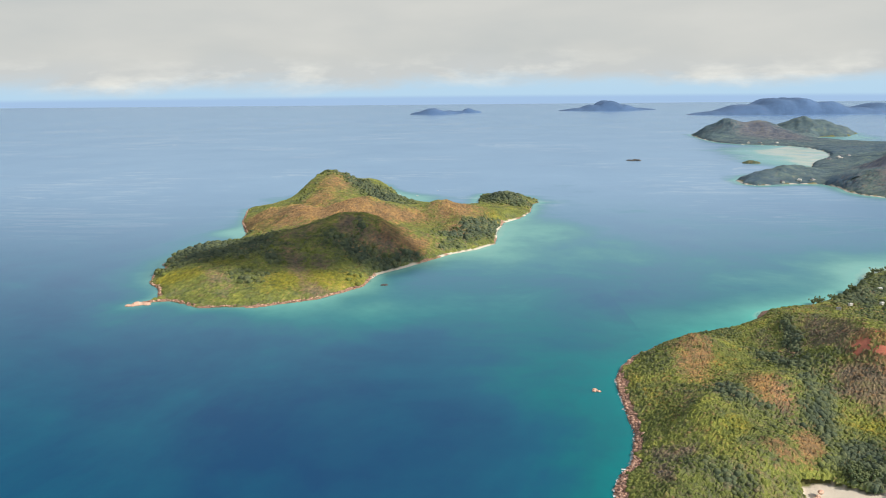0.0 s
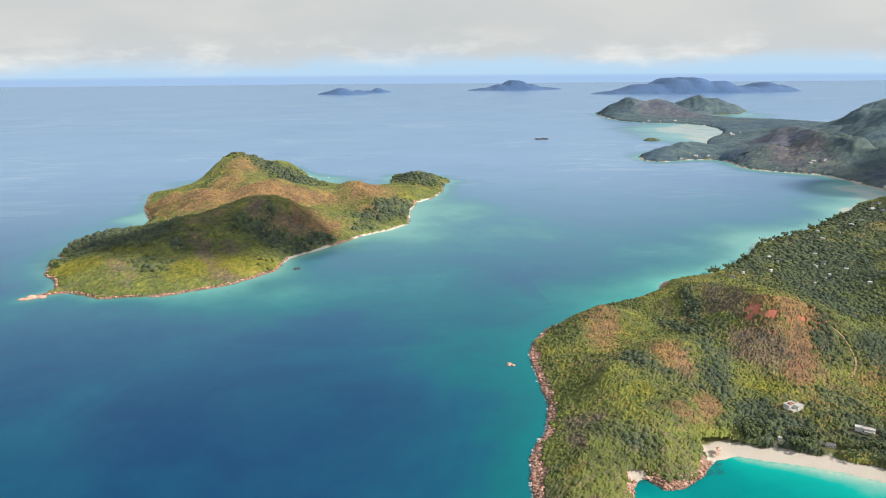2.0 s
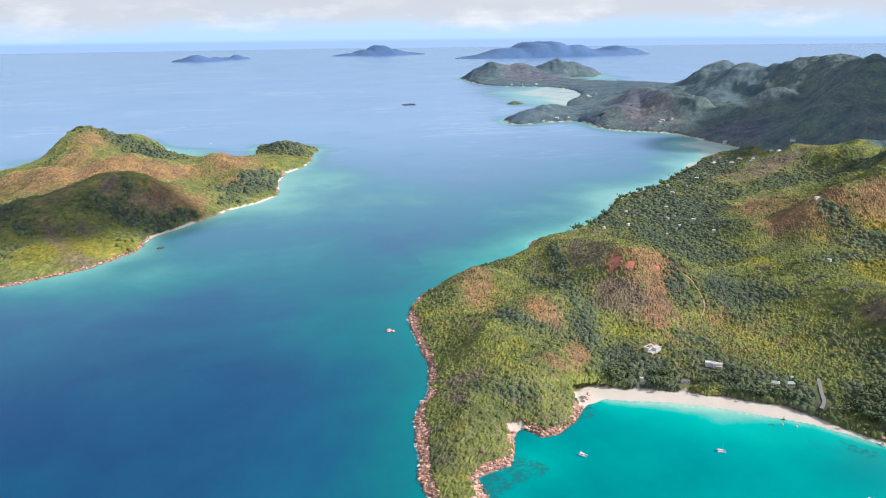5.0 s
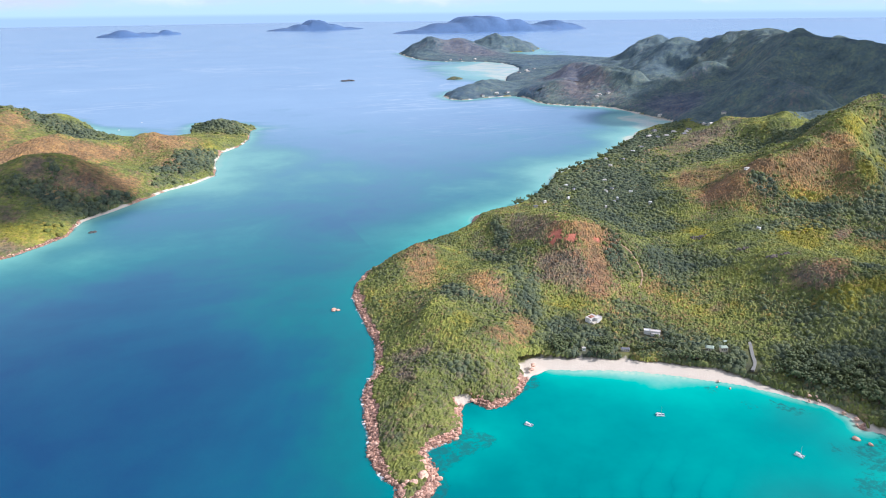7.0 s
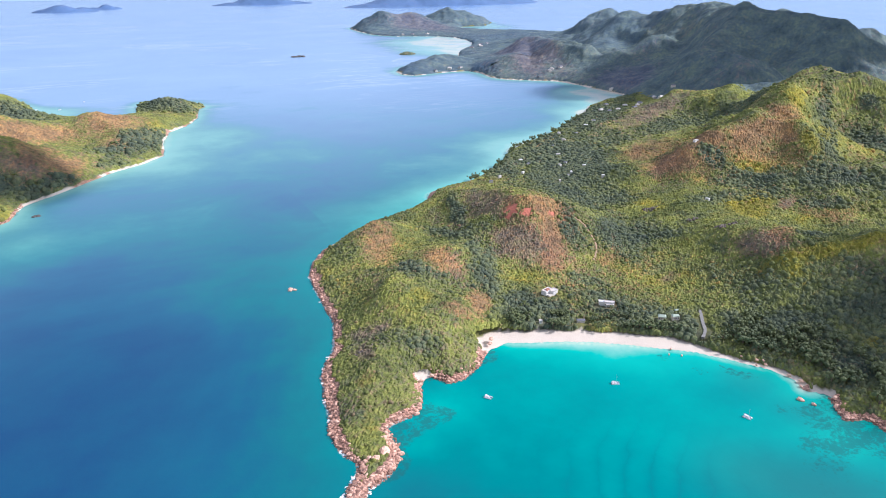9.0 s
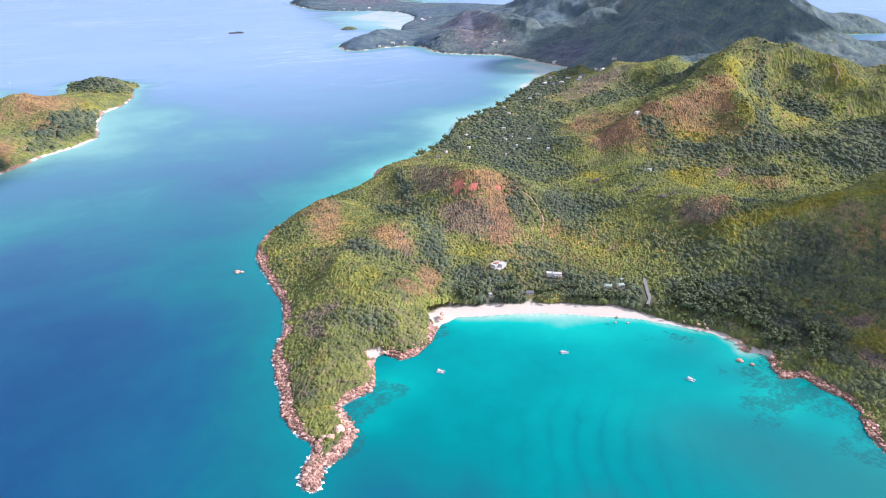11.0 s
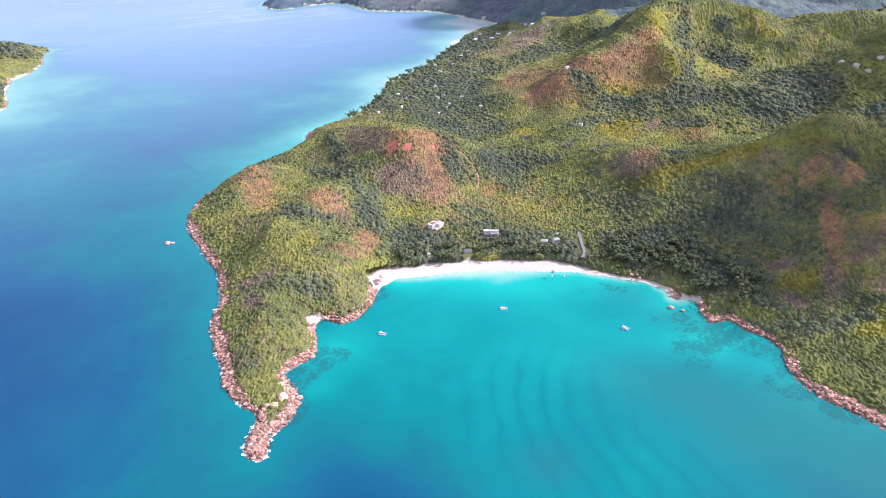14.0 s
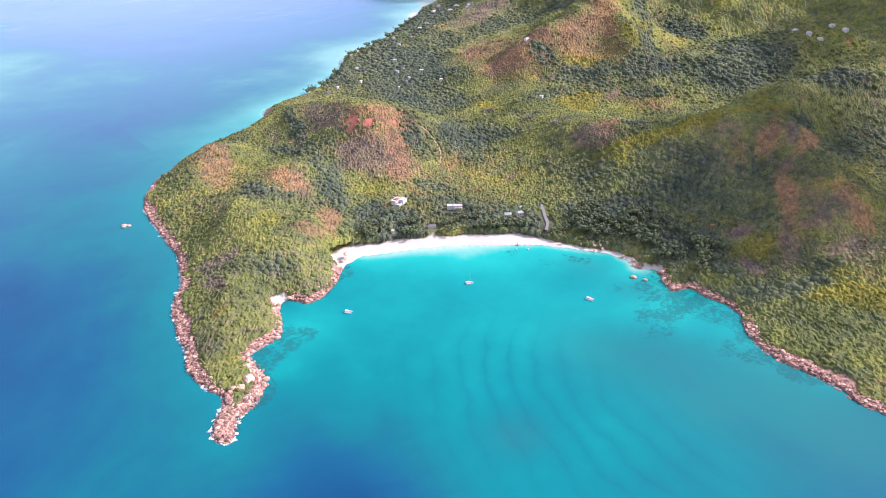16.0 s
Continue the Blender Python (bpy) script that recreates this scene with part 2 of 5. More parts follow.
def ridged(x, y, size):
    return 1 - 2 * np.abs(fbm(x, y, size, 4)) * 2


HEAD = [(127, 298), (116, 287), (109.5, 282), (101, 270), (95.6, 257.6), (93.8, 246), (93.1, 234), (91.8, 222.6), (90.9, 211), (87.9, 201), (84.6, 192), (79.7, 185.3),
        (75.6, 176.5), (73.5, 167), (71.8, 158), (69.4, 150), (69.1, 143.7), (69.5, 138.3), (71.4, 133.5), (69.9, 129.2), (66.4, 125.6), (63.7, 121.7), (63.7, 118.6),
        (65.7, 117.1), (67.5, 119.7), (70.3, 123.7), (73.9, 124.5), (77.1, 126.4), (81.6, 130.6), (82.8, 135.5), (83.4, 143.9), (86, 145.7), (91.4, 146.3), (95.4, 148.2),
        (97.9, 153.5), (100, 159.4), (102.7, 162.5), (106.4, 162.2), (109.2, 157), (114.5, 157.4), (120.7, 161), (125.8, 165.7), (131, 169.6)]
BAY = [(137.8, 170.3), (144.3, 166.3), (151.8, 163.5), (162.4, 158), (172, 151.4), (181.2, 144), (189.8, 136), (194.1, 129.5), (198.1, 122.9), (201.9, 116.4), (203.1, 110.3),
       (201.2, 105.5), (205.2, 99.6), (201.2, 94.6), (198.3, 89.6), (204.2, 87.5), (203.1, 79), (204.1, 74), (201.8, 68), (195.1, 62.6), (191.3, 57.2), (190, 51.7),
       (190.4, 45), (190.3, 39.2), (190.2, 35), (187.9, 30), (189.3, 25.3), (188.7, 15.3), (188.4, 2), (192, -25), (215, -70), (300, -200)]
BACK = [(800, -200), (900, 100), (960, 330), (915, 426), (924, 500), (945, 545), (1015, 596), (1060, 575), (1090, 560), (1130, 572), (1175, 588), (1150, 660), (1080, 790), (1060, 1000), (1010, 1250), (927, 1438), (871, 1476), (837, 1548), (884, 1615),
        (944, 1607), (1029, 1718), (960, 1790), (820, 1800), (690, 1780), (622, 1705), (600, 1570), (596, 1470), (621, 1414), (658, 1395), (698, 1363), (711, 1322), (705, 1262),
        (680, 1188), (646, 1132), (589, 1066), (551, 999), (532, 962), (520, 960)]
COVE = [(487, 940), (455, 925), (420, 900), (390, 866), (386, 832), (398, 818), (425, 826), (451, 830), (476, 824), (479, 797), (470, 760), (475, 735), (487, 718), (502, 706),
        (520, 688), (524, 650), (520, 605), (521, 571), (492, 539), (472, 544), (447, 532), (415, 499), (381, 472), (360, 457), (330, 436), (308, 425), (289, 413),
        (261, 382), (240, 364), (221, 353), (206, 349), (191, 343), (178, 322), (163, 314), (146, 311)]
MAINLAND = HEAD + BAY + BACK + COVE
ISLAND = [(-146, 364), (-137, 370), (-128, 372), (-117, 366), (-108, 359), (-93, 360), (-77, 358), (-63, 365), (-46, 373), (-35, 384), (-23, 398), (-17, 425), (-5, 437), (9, 453),
          (32, 481), (53, 498), (65, 513), (70, 560), (78, 597), (95, 618), (108, 650), (116, 696), (125, 710), (112, 740), (95, 762), (72, 765), (65, 737), (62, 700), (35, 690),
          (6, 706), (-15, 722), (-28, 785), (-44, 850), (-75, 880), (-110, 850), (-127, 790), (-131, 740)]
ISLAND += [(-139, 700), (-166, 680), (-152, 608), (-135, 558), (-131, 525), (-160, 512), (-166, 480), (-164, 455), (-157, 447), (-160, 432), (-154, 409), (-145, 399), (-136, 378)]


def inland(poly, x, y):
    """Distance from the shore, positive on land."""
    pts = np.array(poly, float)
    nxt = np.roll(pts, -1, axis=0)
    best, inside = np.full(x.shape, 1e18), np.zeros(x.shape, bool)
    for (ax, ay), (bx, by) in zip(pts, nxt):
        dx, dy = bx - ax, by - ay
        k = np.clip(((x - ax) * dx + (y - ay) * dy) / (dx * dx + dy * dy + 1e-9), 0, 1)
        best = np.minimum(best, (x - ax - k * dx) ** 2 + (y - ay - k * dy) ** 2)
        if dy != 0:
            inside ^= ((ay > y) != (by > y)) & (x < ax + (y - ay) * dx / dy)
    return np.where(inside, 1, -1) * np.sqrt(best)


def crest(x, y, line, width):
    """The swell of one ridge: a line of (x, y, height) with soft flanks."""
    out = np.zeros(x.shape)
    for (ax, ay, az), (bx, by, bz) in zip(line, line[1:] if len(line) > 1 else line):
        dx, dy = bx - ax, by - ay
        k = np.clip(((x - ax) * dx + (y - ay) * dy) / (dx * dx + dy * dy + 1e-9), 0, 1)
        d = np.hypot(x - ax - k * dx, y - ay - k * dy)
        out = np.maximum(out, (az + k * (bz - az)) / (1 + (d / width) ** 2) ** 1.3)
    return out


MAIN_RIDGES = [
    ([(133, 278, 13), (114, 262, 9)], 20), ([(180, 305, 12), (194, 275, 21), (193, 244, 23), (201, 238, 19)], 30), ([(143, 226, 14), (114, 207, 12)], 24), ([(124, 187, 9), (84, 169, 5)], 20),
    ([(399, 431, 6), (434, 433, 14), (477, 443, 21), (490, 405, 33)], 36), ([(405, 285, 38), (440, 316, 41), (505, 342, 45), (520, 376, 38)], 46),
    ([(505, 342, 45), (511, 285, 44), (540, 240, 42), (560, 100, 44)], 50), ([(405, 285, 41), (351, 272, 35), (323, 276, 27), (305, 285, 17), (297, 305, 8)], 32), ([(405, 285, 38), (369, 244, 30)], 26),
    ([(500, 120, 46), (380, 110, 36), (308, 125, 30), (286, 129, 28), (270, 143, 23), (260, 156, 20), (261, 178, 17), (277, 215, 13)], 30), ([(296, 102, 23), (268, 74, 17), (250, 54, 10)], 32),
    ([(420, 20, 44), (330, 40, 34), (280, 20, 26)], 30), ([(296, 236, 10), (350, 225, 15), (420, 205, 21), (480, 180, 30)], 46), ([(700, 1000, 18), (707, 1019, 22), (680, 950, 22)], 55),
    ([(849, 1016, 49), (787, 886, 52), (817, 764, 78), (705, 589, 72), (694, 530, 75), (704, 470, 70)], 75), ([(760, 720, 60), (685, 690, 44), (604, 685, 27)], 42), ([(690, 580, 70), (571, 515, 42), (568, 460, 42)], 44),
    ([(849, 1016, 50), (790, 1000, 38)], 50), ([(1125, 588, 6), (1108, 606, 17), (1060, 632, 30), (960, 642, 50), (820, 690, 76)], 44), ([(850, 450, 13), (864, 420, 13), (880, 370, 20)], 26), ([(787, 886, 50), (720, 860, 34), (680, 800, 22)], 42), ([(684, 1640, 37), (760, 1640, 31)], 60), ([(876, 1687, 41), (960, 1700, 22)], 60), ([(485, 915, 15), (456, 885, 16), (414, 864, 10)], 30), ([(530, 800, 17), (600, 866, 33), (588, 775, 33), (590, 735, 31)], 42),
]
ISLE_RIDGES = [
    ([(-47, 481, 27), (-68, 462, 25), (-86, 441, 17), (-115, 414, 9)], 42), ([(-47, 481, 27), (-9, 496, 17)], 34), ([(-111, 589, 17), (-70, 560, 20), (-37, 569, 21)], 40),
    ([(-93, 750, 22), (-63, 750, 18)], 55), ([(-80, 650, 18), (-93, 750, 21)], 40), ([(60, 604, 15), (29, 596, 18), (-37, 569, 20)], 36), ([(53, 590, 13), (40, 560, 12)], 26), ([(95, 702, 8), (88, 710, 8)], 28),
]


def height(poly, ridges, x, y, fine=1.0):
    d = inland(poly, x, y) + fbm(x, y, 9.0, 3) * 2.2 * fine
    swell = np.zeros(x.shape)
    for line, width in ridges:
        swell = swell + crest(x, y, line, width) ** 4
    swell = swell ** 0.25
    rough = (ridged(x, y, 70.0) - 0.6) * np.minimum(0.30 * swell, 9.5) + fbm(x, y, 24.0) * np.minimum(5.0, 0.42 * swell)
    rise = np.clip(d / 26.0, 0, 1)
    rise = rise * (2 - rise)
    land = 0.35 + np.clip(d, 0, 6) * 0.13 + rise * np.maximum(swell + rough, 0)
    return np.where(d > 0, land, np.maximum(d * 0.5, -3.0)), d


def blobs(x, y, spots):
    out = np.zeros(x.shape)
    for bx, by, r, a in spots:
        out = out + a * np.exp(-((x - bx) ** 2 + (y - by) ** 2) / (r * r))
    return out


def mesh_from(name, verts, faces, mat, attrs=None, smooth=False):
    me = bpy.data.meshes.new(name)
    faces = np.asarray(faces, np.int32)
    n = faces.shape[1]
    me.vertices.add(len(verts))
    me.vertices.foreach_set("co", np.asarray(verts, np.float32).ravel())
    me.loops.add(faces.size)
    me.loops.foreach_set("vertex_index", faces.ravel())
    me.polygons.add(len(faces))
    me.polygons.foreach_set("loop_start", np.arange(0, faces.size, n, dtype=np.int32))
    me.polygons.foreach_set("use_smooth", np.full(len(faces), smooth))
    me.update(calc_edges=True)
    for key, values in (attrs or {}).items():
        me.attributes.new(key, "FLOAT", "POINT").data.foreach_set("value", np.asarray(values, np.float32))
    me.materials.append(mat)
    return me


def steps(start, fine_end, stop, step, grow):
    out = [start]
    while out[-1] < stop:
        out.append(out[-1] + step * (1.0 if out[-1] < fine_end else 1 + (out[-1] - fine_end) * grow))
    return np.array(out)


# What grows where: (x, y, long half-axis, short half-axis, turn in degrees, strength).
COAST_HEATH_SOUTH = [(235.1, 48.7, 2.4, 2.2, 10, 0.5), (259.7, 63.7, 5.3, 2.2, 36, 0.7), (267.7, 72.1, 5.6, 2.2, 21, 0.5), (258.3, 86.9, 10.6, 2.2, 33, 0.8), (292.1, 97.8, 6.9, 2.2, 10, 0.8), (285.2, 110.7, 5.7, 2.3, 15, 0.8), (271.1, 113.5, 4.1, 2.7, 42, 0.5), (256.2, 162.9, 5.5, 3.4, 40, 0.6), (126.6, 184, 4.4, 2.6, 4, 0.6), (138.1, 191.5, 6.7, 2.4, 54, 0.8), (330.4, 192.4, 9.8, 5.1, 119, 0.4), (207.7, 204, 3.5, 2.2, 42, 0.4), (180.8, 208.2, 4.3, 2.2, 39, 0.8), (138.3, 219.8, 7.7, 3.9, 94, 0.6), (189.8, 220.6, 13.7, 3.2, 67, 0.7), (196.2, 234.1, 7.7, 3.9, 156, 0.7)]
COAST_HEATH_MIDDLE = [(184.4, 238.7, 9.8, 3.9, 90, 0.5), (353.8, 242.3, 11.3, 5.6, 112, 0.5), (348.2, 256.5, 11.3, 5.2, 167, 0.5), (368.2, 257.1, 8.6, 4.2, 72, 0.7), (128.2, 263.4, 15.9, 5.2, 76, 0.6), (348.9, 263.7, 10.8, 5.7, 9, 0.7), (356, 263.7, 17.6, 5.4, 2, 0.6), (383.2, 265.6, 7.5, 4.3, 140, 0.6), (329.7, 273.2, 6.2, 3.8, 114, 0.8), (327.1, 275.4, 5.9, 5, 120, 0.5), (307.7, 278.3, 13.3, 7.7, 100, 0.6), (318.2, 278.4, 10.7, 3.7, 83, 0.4), (139.9, 321.1, 11.4, 3.2, 62, 0.4), (350.2, 338.4, 21.4, 12.5, 30, 0.5), (339.3, 341.5, 15.4, 2.6, 46, 0.8), (527.9, 761.5, 38.9, 10.2, 75, 0.6)]
COAST_HEATH_NORTH = [(567.9, 785.7, 68.7, 8.6, 71, 0.5), (548.2, 791.9, 67.7, 11.6, 67, 0.6), (570.9, 854.4, 32.7, 14.3, 83, 0.8), (745.9, 1570.9, 57.3, 37.4, 105, 0.8)]
COAST_HEATH = COAST_HEATH_SOUTH + COAST_HEATH_MIDDLE + COAST_HEATH_NORTH
COAST_PLUM_SOUTH = [(244, 57.8, 7.6, 5, 146, 0.7), (255.7, 70.6, 7.8, 4.5, 171, 0.6), (237.7, 75.4, 10.3, 2.2, 35, 0.5), (258.4, 77.6, 16.4, 5.3, 51, 0.45), (221.9, 78.3, 3.1, 2.2, 70, 0.7), (236.4, 90.5, 2.4, 2.2, 29, 0.9), (274.6, 96, 5.8, 2.2, 36, 0.7), (291.4, 104.7, 5.1, 2.2, 32, 0.9), (267, 119.8, 18.9, 6.9, 120, 0.45), (275.7, 125.6, 10.7, 3.7, 136, 0.5), (265.4, 128.8, 5.3, 3.1, 153, 0.4), (249.6, 165.5, 8, 5, 101, 0.8), (89.1, 178.3, 4.3, 2.2, 89, 0.6), (218, 179.8, 4.2, 2.6, 29, 0.5), (96.9, 189.9, 6.7, 3.3, 141, 0.5), (321.3, 211, 6.1, 2.8, 23, 0.7)]
COAST_PLUM_MIDDLE = [(142, 214.7, 6.7, 2.7, 67, 0.6), (175.3, 220.8, 13.2, 7.4, 112, 0.8), (165.3, 258.9, 6.5, 3.7, 63, 0.5), (182, 262.5, 16, 7, 81, 0.8), (174.3, 265.9, 6.8, 2.8, 70, 0.5), (306.8, 278.5, 8.2, 6.8, 11, 0.6), (164.2, 281.2, 7.9, 3.6, 89, 0.4), (382.7, 282.7, 18.7, 4.5, 57, 0.3), (410.4, 427.7, 24.9, 13.2, 19, 0.5), (438.3, 430.4, 38.2, 8.8, 10, 0.6), (442.7, 435.2, 14, 12, 102, 0.6), (451.3, 547.1, 28.7, 8.4, 20, 0.5), (548.1, 605.4, 33.7, 15.9, 75, 0.9), (561.9, 611.5, 40.7, 18.8, 40, 0.6)]
COAST_PLUM = COAST_PLUM_SOUTH + COAST_PLUM_MIDDLE
COAST_GRASS_SOUTH = [(225.5, 46.3, 6.6, 4.3, 117, 1), (229.7, 54.5, 4.1, 2.2, 3, 0.6), (220.2, 54.8, 5.3, 2.5, 150, 0.7), (243.8, 73.8, 2.2, 2.2, 42, 0.6), (264, 79.8, 4.5, 3.5, 147, 0.7), (308.7, 81.9, 15.5, 3.2, 14, 0.6), (231.1, 82.6, 7.3, 3.8, 163, 0.8), (240.7, 96.9, 3.7, 2.6, 141, 0.5), (213.4, 100.6, 3, 2.6, 136, 0.5), (236.7, 109.7, 3.5, 2.4, 19, 0.5), (297.3, 120.5, 13.1, 2.2, 132, 0.8), (303.9, 124.6, 5.7, 4, 162, 0.8), (280.1, 131.3, 5.2, 2.7, 18, 1), (271.5, 136.3, 12.4, 3.2, 145, 0.9), (79.5, 145.9, 6, 2.2, 82, 0.7), (254.9, 147.7, 13.1, 2.9, 152, 0.8)]
COAST_GRASS_MIDDLE = [(245.3, 148.2, 7.4, 3.7, 63, 0.6), (83.9, 163.3, 3.1, 3, 51, 0.6), (252.3, 177.1, 4.8, 2.5, 7, 0.5), (353.6, 178.4, 7.3, 2.7, 28, 0.6), (217.4, 179, 7.9, 4.6, 175, 0.5), (112, 184.2, 11.5, 4, 107, 0.4), (333.1, 193.7, 21, 4, 173, 0.5), (118.8, 196.5, 6.8, 3.2, 76, 0.6), (208.7, 198, 11.3, 5.8, 103, 0.3), (233.3, 199.7, 9.8, 7.8, 155, 0.3), (166.4, 202, 9.7, 4.3, 176, 0.4), (298.1, 214.8, 17.2, 7.8, 22, 1), (102.9, 224.4, 13.5, 2.7, 88, 0.4), (173.9, 235.6, 4.1, 2.9, 85, 0.6), (370.7, 240.2, 10.6, 4.3, 52, 0.8), (266.6, 246.4, 11.4, 3.9, 65, 0.6)]
COAST_GRASS_NORTH = [(338.9, 247.8, 14, 5.4, 146, 0.6), (428.3, 248.4, 18.6, 5.8, 23, 0.5), (420, 252.4, 13.6, 3.8, 21, 0.4), (101.6, 252.7, 11.1, 2.2, 76, 0.3), (137.2, 254.2, 9.9, 6.6, 60, 0.5), (404.1, 255.9, 7.4, 2.8, 24, 0.6), (375.8, 256.9, 10.5, 4.5, 26, 0.5), (492.8, 258.3, 11.8, 6.7, 108, 0.3), (299.9, 265.9, 14.8, 3.1, 121, 0.5), (500.5, 267.1, 11.1, 5.4, 70, 0.8), (396.9, 271.7, 12.8, 2.8, 28, 0.6), (274.5, 274.2, 10.9, 4.6, 89, 0.4), (394.3, 274.2, 7.5, 4.4, 75, 0.6), (509.3, 281, 10.8, 5.7, 82, 0.7), (470.5, 412.9, 20.5, 5, 66, 0.5), (745.7, 760.5, 128.5, 10.5, 65, 0.3)]
COAST_GRASS = COAST_GRASS_SOUTH + COAST_GRASS_MIDDLE + COAST_GRASS_NORTH
COAST_WOOD_SOUTH = [(222.9, 60.1, 7.7, 2.2, 143, 0.6), (237.4, 60.5, 16.9, 7.5, 106, 0.45), (212.7, 68.1, 10.3, 3.2, 123, 0.5), (216.1, 86.2, 6.3, 2.2, 81, 0.6), (246.7, 90.4, 21, 9.6, 79, 0.5), (322.1, 91.7, 33.4, 7.3, 6, 0.6), (215.3, 102.2, 7.4, 4.2, 71, 0.9), (270, 105.5, 6.5, 2.6, 46, 0.7), (223.1, 105.6, 15.1, 6.7, 94, 0.9), (305.3, 107.7, 5.8, 3.3, 3, 0.7), (356, 111.1, 15.7, 4.1, 152, 0.5), (258.1, 115.5, 33.3, 12.1, 110, 0.6), (242.5, 119, 14, 8.1, 95, 0.6), (253.7, 123.1, 11.4, 5.4, 105, 0.5), (223.6, 126.5, 8.9, 7.4, 114, 0.9), (210.9, 137.7, 12, 5.1, 85, 0.8)]
COAST_WOOD_MIDDLE = [(223.1, 151.7, 12.7, 7.9, 101, 0.5), (266, 155.2, 6.4, 3.3, 130, 0.7), (191, 155.9, 15, 8.1, 119, 0.8), (232.1, 161.8, 16.4, 7.4, 97, 0.5), (183.4, 168.8, 20.3, 7.6, 101, 0.8), (154.6, 175.6, 11.9, 5.3, 142, 0.9), (103, 177, 8.6, 4.7, 143, 0.5), (394.4, 179.7, 12.8, 4.1, 179, 0.8), (161.1, 182.5, 10.2, 5.6, 140, 0.8), (425.7, 185.2, 18.3, 8.2, 168, 0.9), (152.7, 187.8, 7.6, 4.5, 38, 0.8), (394.1, 191.7, 14.3, 11, 145, 0.9), (184.5, 192.5, 8.9, 4, 138, 0.8), (454.4, 193.4, 17, 9.1, 70, 0.6), (333.7, 203.2, 10.7, 4.6, 151, 0.7), (434.3, 205.7, 29.4, 15.3, 42, 0.6)]
COAST_WOOD_NORTH = [(154.2, 211.6, 15.2, 2.5, 61, 0.7), (246.3, 215.9, 15.3, 7.5, 95, 0.5), (125.2, 216.5, 8.6, 4.6, 124, 0.6), (362.6, 219.6, 21, 6.8, 170, 0.8), (126, 220.5, 6.9, 2.6, 97, 1), (230.4, 221.6, 17.6, 9.9, 54, 0.5), (154.3, 222, 20.7, 2.4, 67, 0.5), (201.7, 226.8, 8.8, 4.4, 79, 0.9), (301.9, 228.3, 28.5, 7, 173, 0.7), (325.3, 239.3, 16.2, 8.4, 159, 0.8), (158, 258.1, 15.5, 3.3, 99, 0.7), (321.5, 263.1, 9, 6.7, 96, 1), (463.1, 263.7, 18.7, 8.9, 51, 0.7), (172.8, 273.6, 16.1, 2.6, 70, 1), (261.4, 273.9, 14.1, 12, 93, 0.6), (439, 282.4, 76, 5.1, 39, 0.7)]
COAST_WOOD_FAR = [(492.5, 290.5, 5.5, 5, 82, 0.8), (284.8, 291.6, 9.7, 6.6, 156, 0.5), (251.3, 293.5, 30.8, 7.2, 78, 0.9), (294.7, 319.1, 37.7, 4.2, 56, 0.7), (275.8, 328.3, 29.4, 21.1, 68, 0.9), (256.7, 359.6, 26.1, 4.8, 58, 0.8), (256.7, 365.9, 23.9, 6.9, 39, 0.9), (303.5, 378.7, 36, 24.1, 13, 0.9), (295, 384.4, 34.3, 21, 26, 0.8), (449.7, 385.7, 40, 23.2, 88, 0.5), (331, 387.8, 28.7, 20.2, 39, 0.8), (403.7, 393.5, 38.5, 16.3, 23, 0.5), (312.9, 407.5, 34.6, 10.9, 41, 0.9), (371.2, 411.7, 32.2, 11.6, 77, 0.7), (383.2, 447.2, 40.8, 19, 34, 0.8), (375.5, 449.8, 33.4, 12.1, 33, 0.8)]
COAST_WOOD_FARTHEST = [(427.8, 494.6, 29.9, 16.1, 16, 0.8), (480.7, 521.7, 39.8, 8.9, 36, 0.7), (487.6, 802.3, 33.8, 8.2, 81, 0.6), (399.4, 848.8, 23.4, 10.7, 96, 0.7), (783.3, 1259, 159, 48.5, 35, 0.6)]
COAST_WOOD = COAST_WOOD_SOUTH + COAST_WOOD_MIDDLE + COAST_WOOD_NORTH + COAST_WOOD_FAR + COAST_WOOD_FARTHEST
ISLE_HEATH = [(6, 475.1, 12.2, 6.4, 55, 0.8), (-9, 479.2, 14.9, 6.8, 78, 0.6), (35.8, 527.5, 12.8, 7.1, 99, 0.5), (-18.8, 554.6, 22.8, 8.3, 21, 0.8), (-66, 557.9, 34.3, 15.7, 160, 0.9), (-117.6, 564.4, 38.6, 15.2, 143, 0.5), (37, 582.4, 23.9, 12.8, 74, 0.5), (-85.1, 693, 52.9, 9.5, 87, 0.5)]
ISLE_PLUM = [(-50.3, 384.2, 9.4, 4.1, 132, 0.5), (-106.9, 391.3, 11.7, 4.1, 125, 0.4), (-64.9, 414, 16.2, 5.3, 115, 0.7), (-50.6, 420, 7.6, 5.4, 109, 0.6), (-17.6, 458.3, 11.2, 8.1, 163, 0.7), (-71.1, 460.3, 12.3, 7.5, 26, 0.5), (-40.3, 463.1, 8.8, 5.6, 82, 0.7)]
ISLE_GRASS = [(-49.3, 395.9, 24.3, 11.5, 15, 0.7), (-35.2, 400.8, 22.6, 8.7, 169, 0.6), (-132, 401.8, 14.8, 7.8, 159, 0.8), (-112.7, 418.1, 10, 5.6, 154, 0.6), (8.1, 549.2, 15.9, 8.1, 87, 0.3), (-125, 560.8, 41.3, 8.5, 120, 0.6), (68.8, 598.2, 15.8, 7.8, 77, 0.4)]
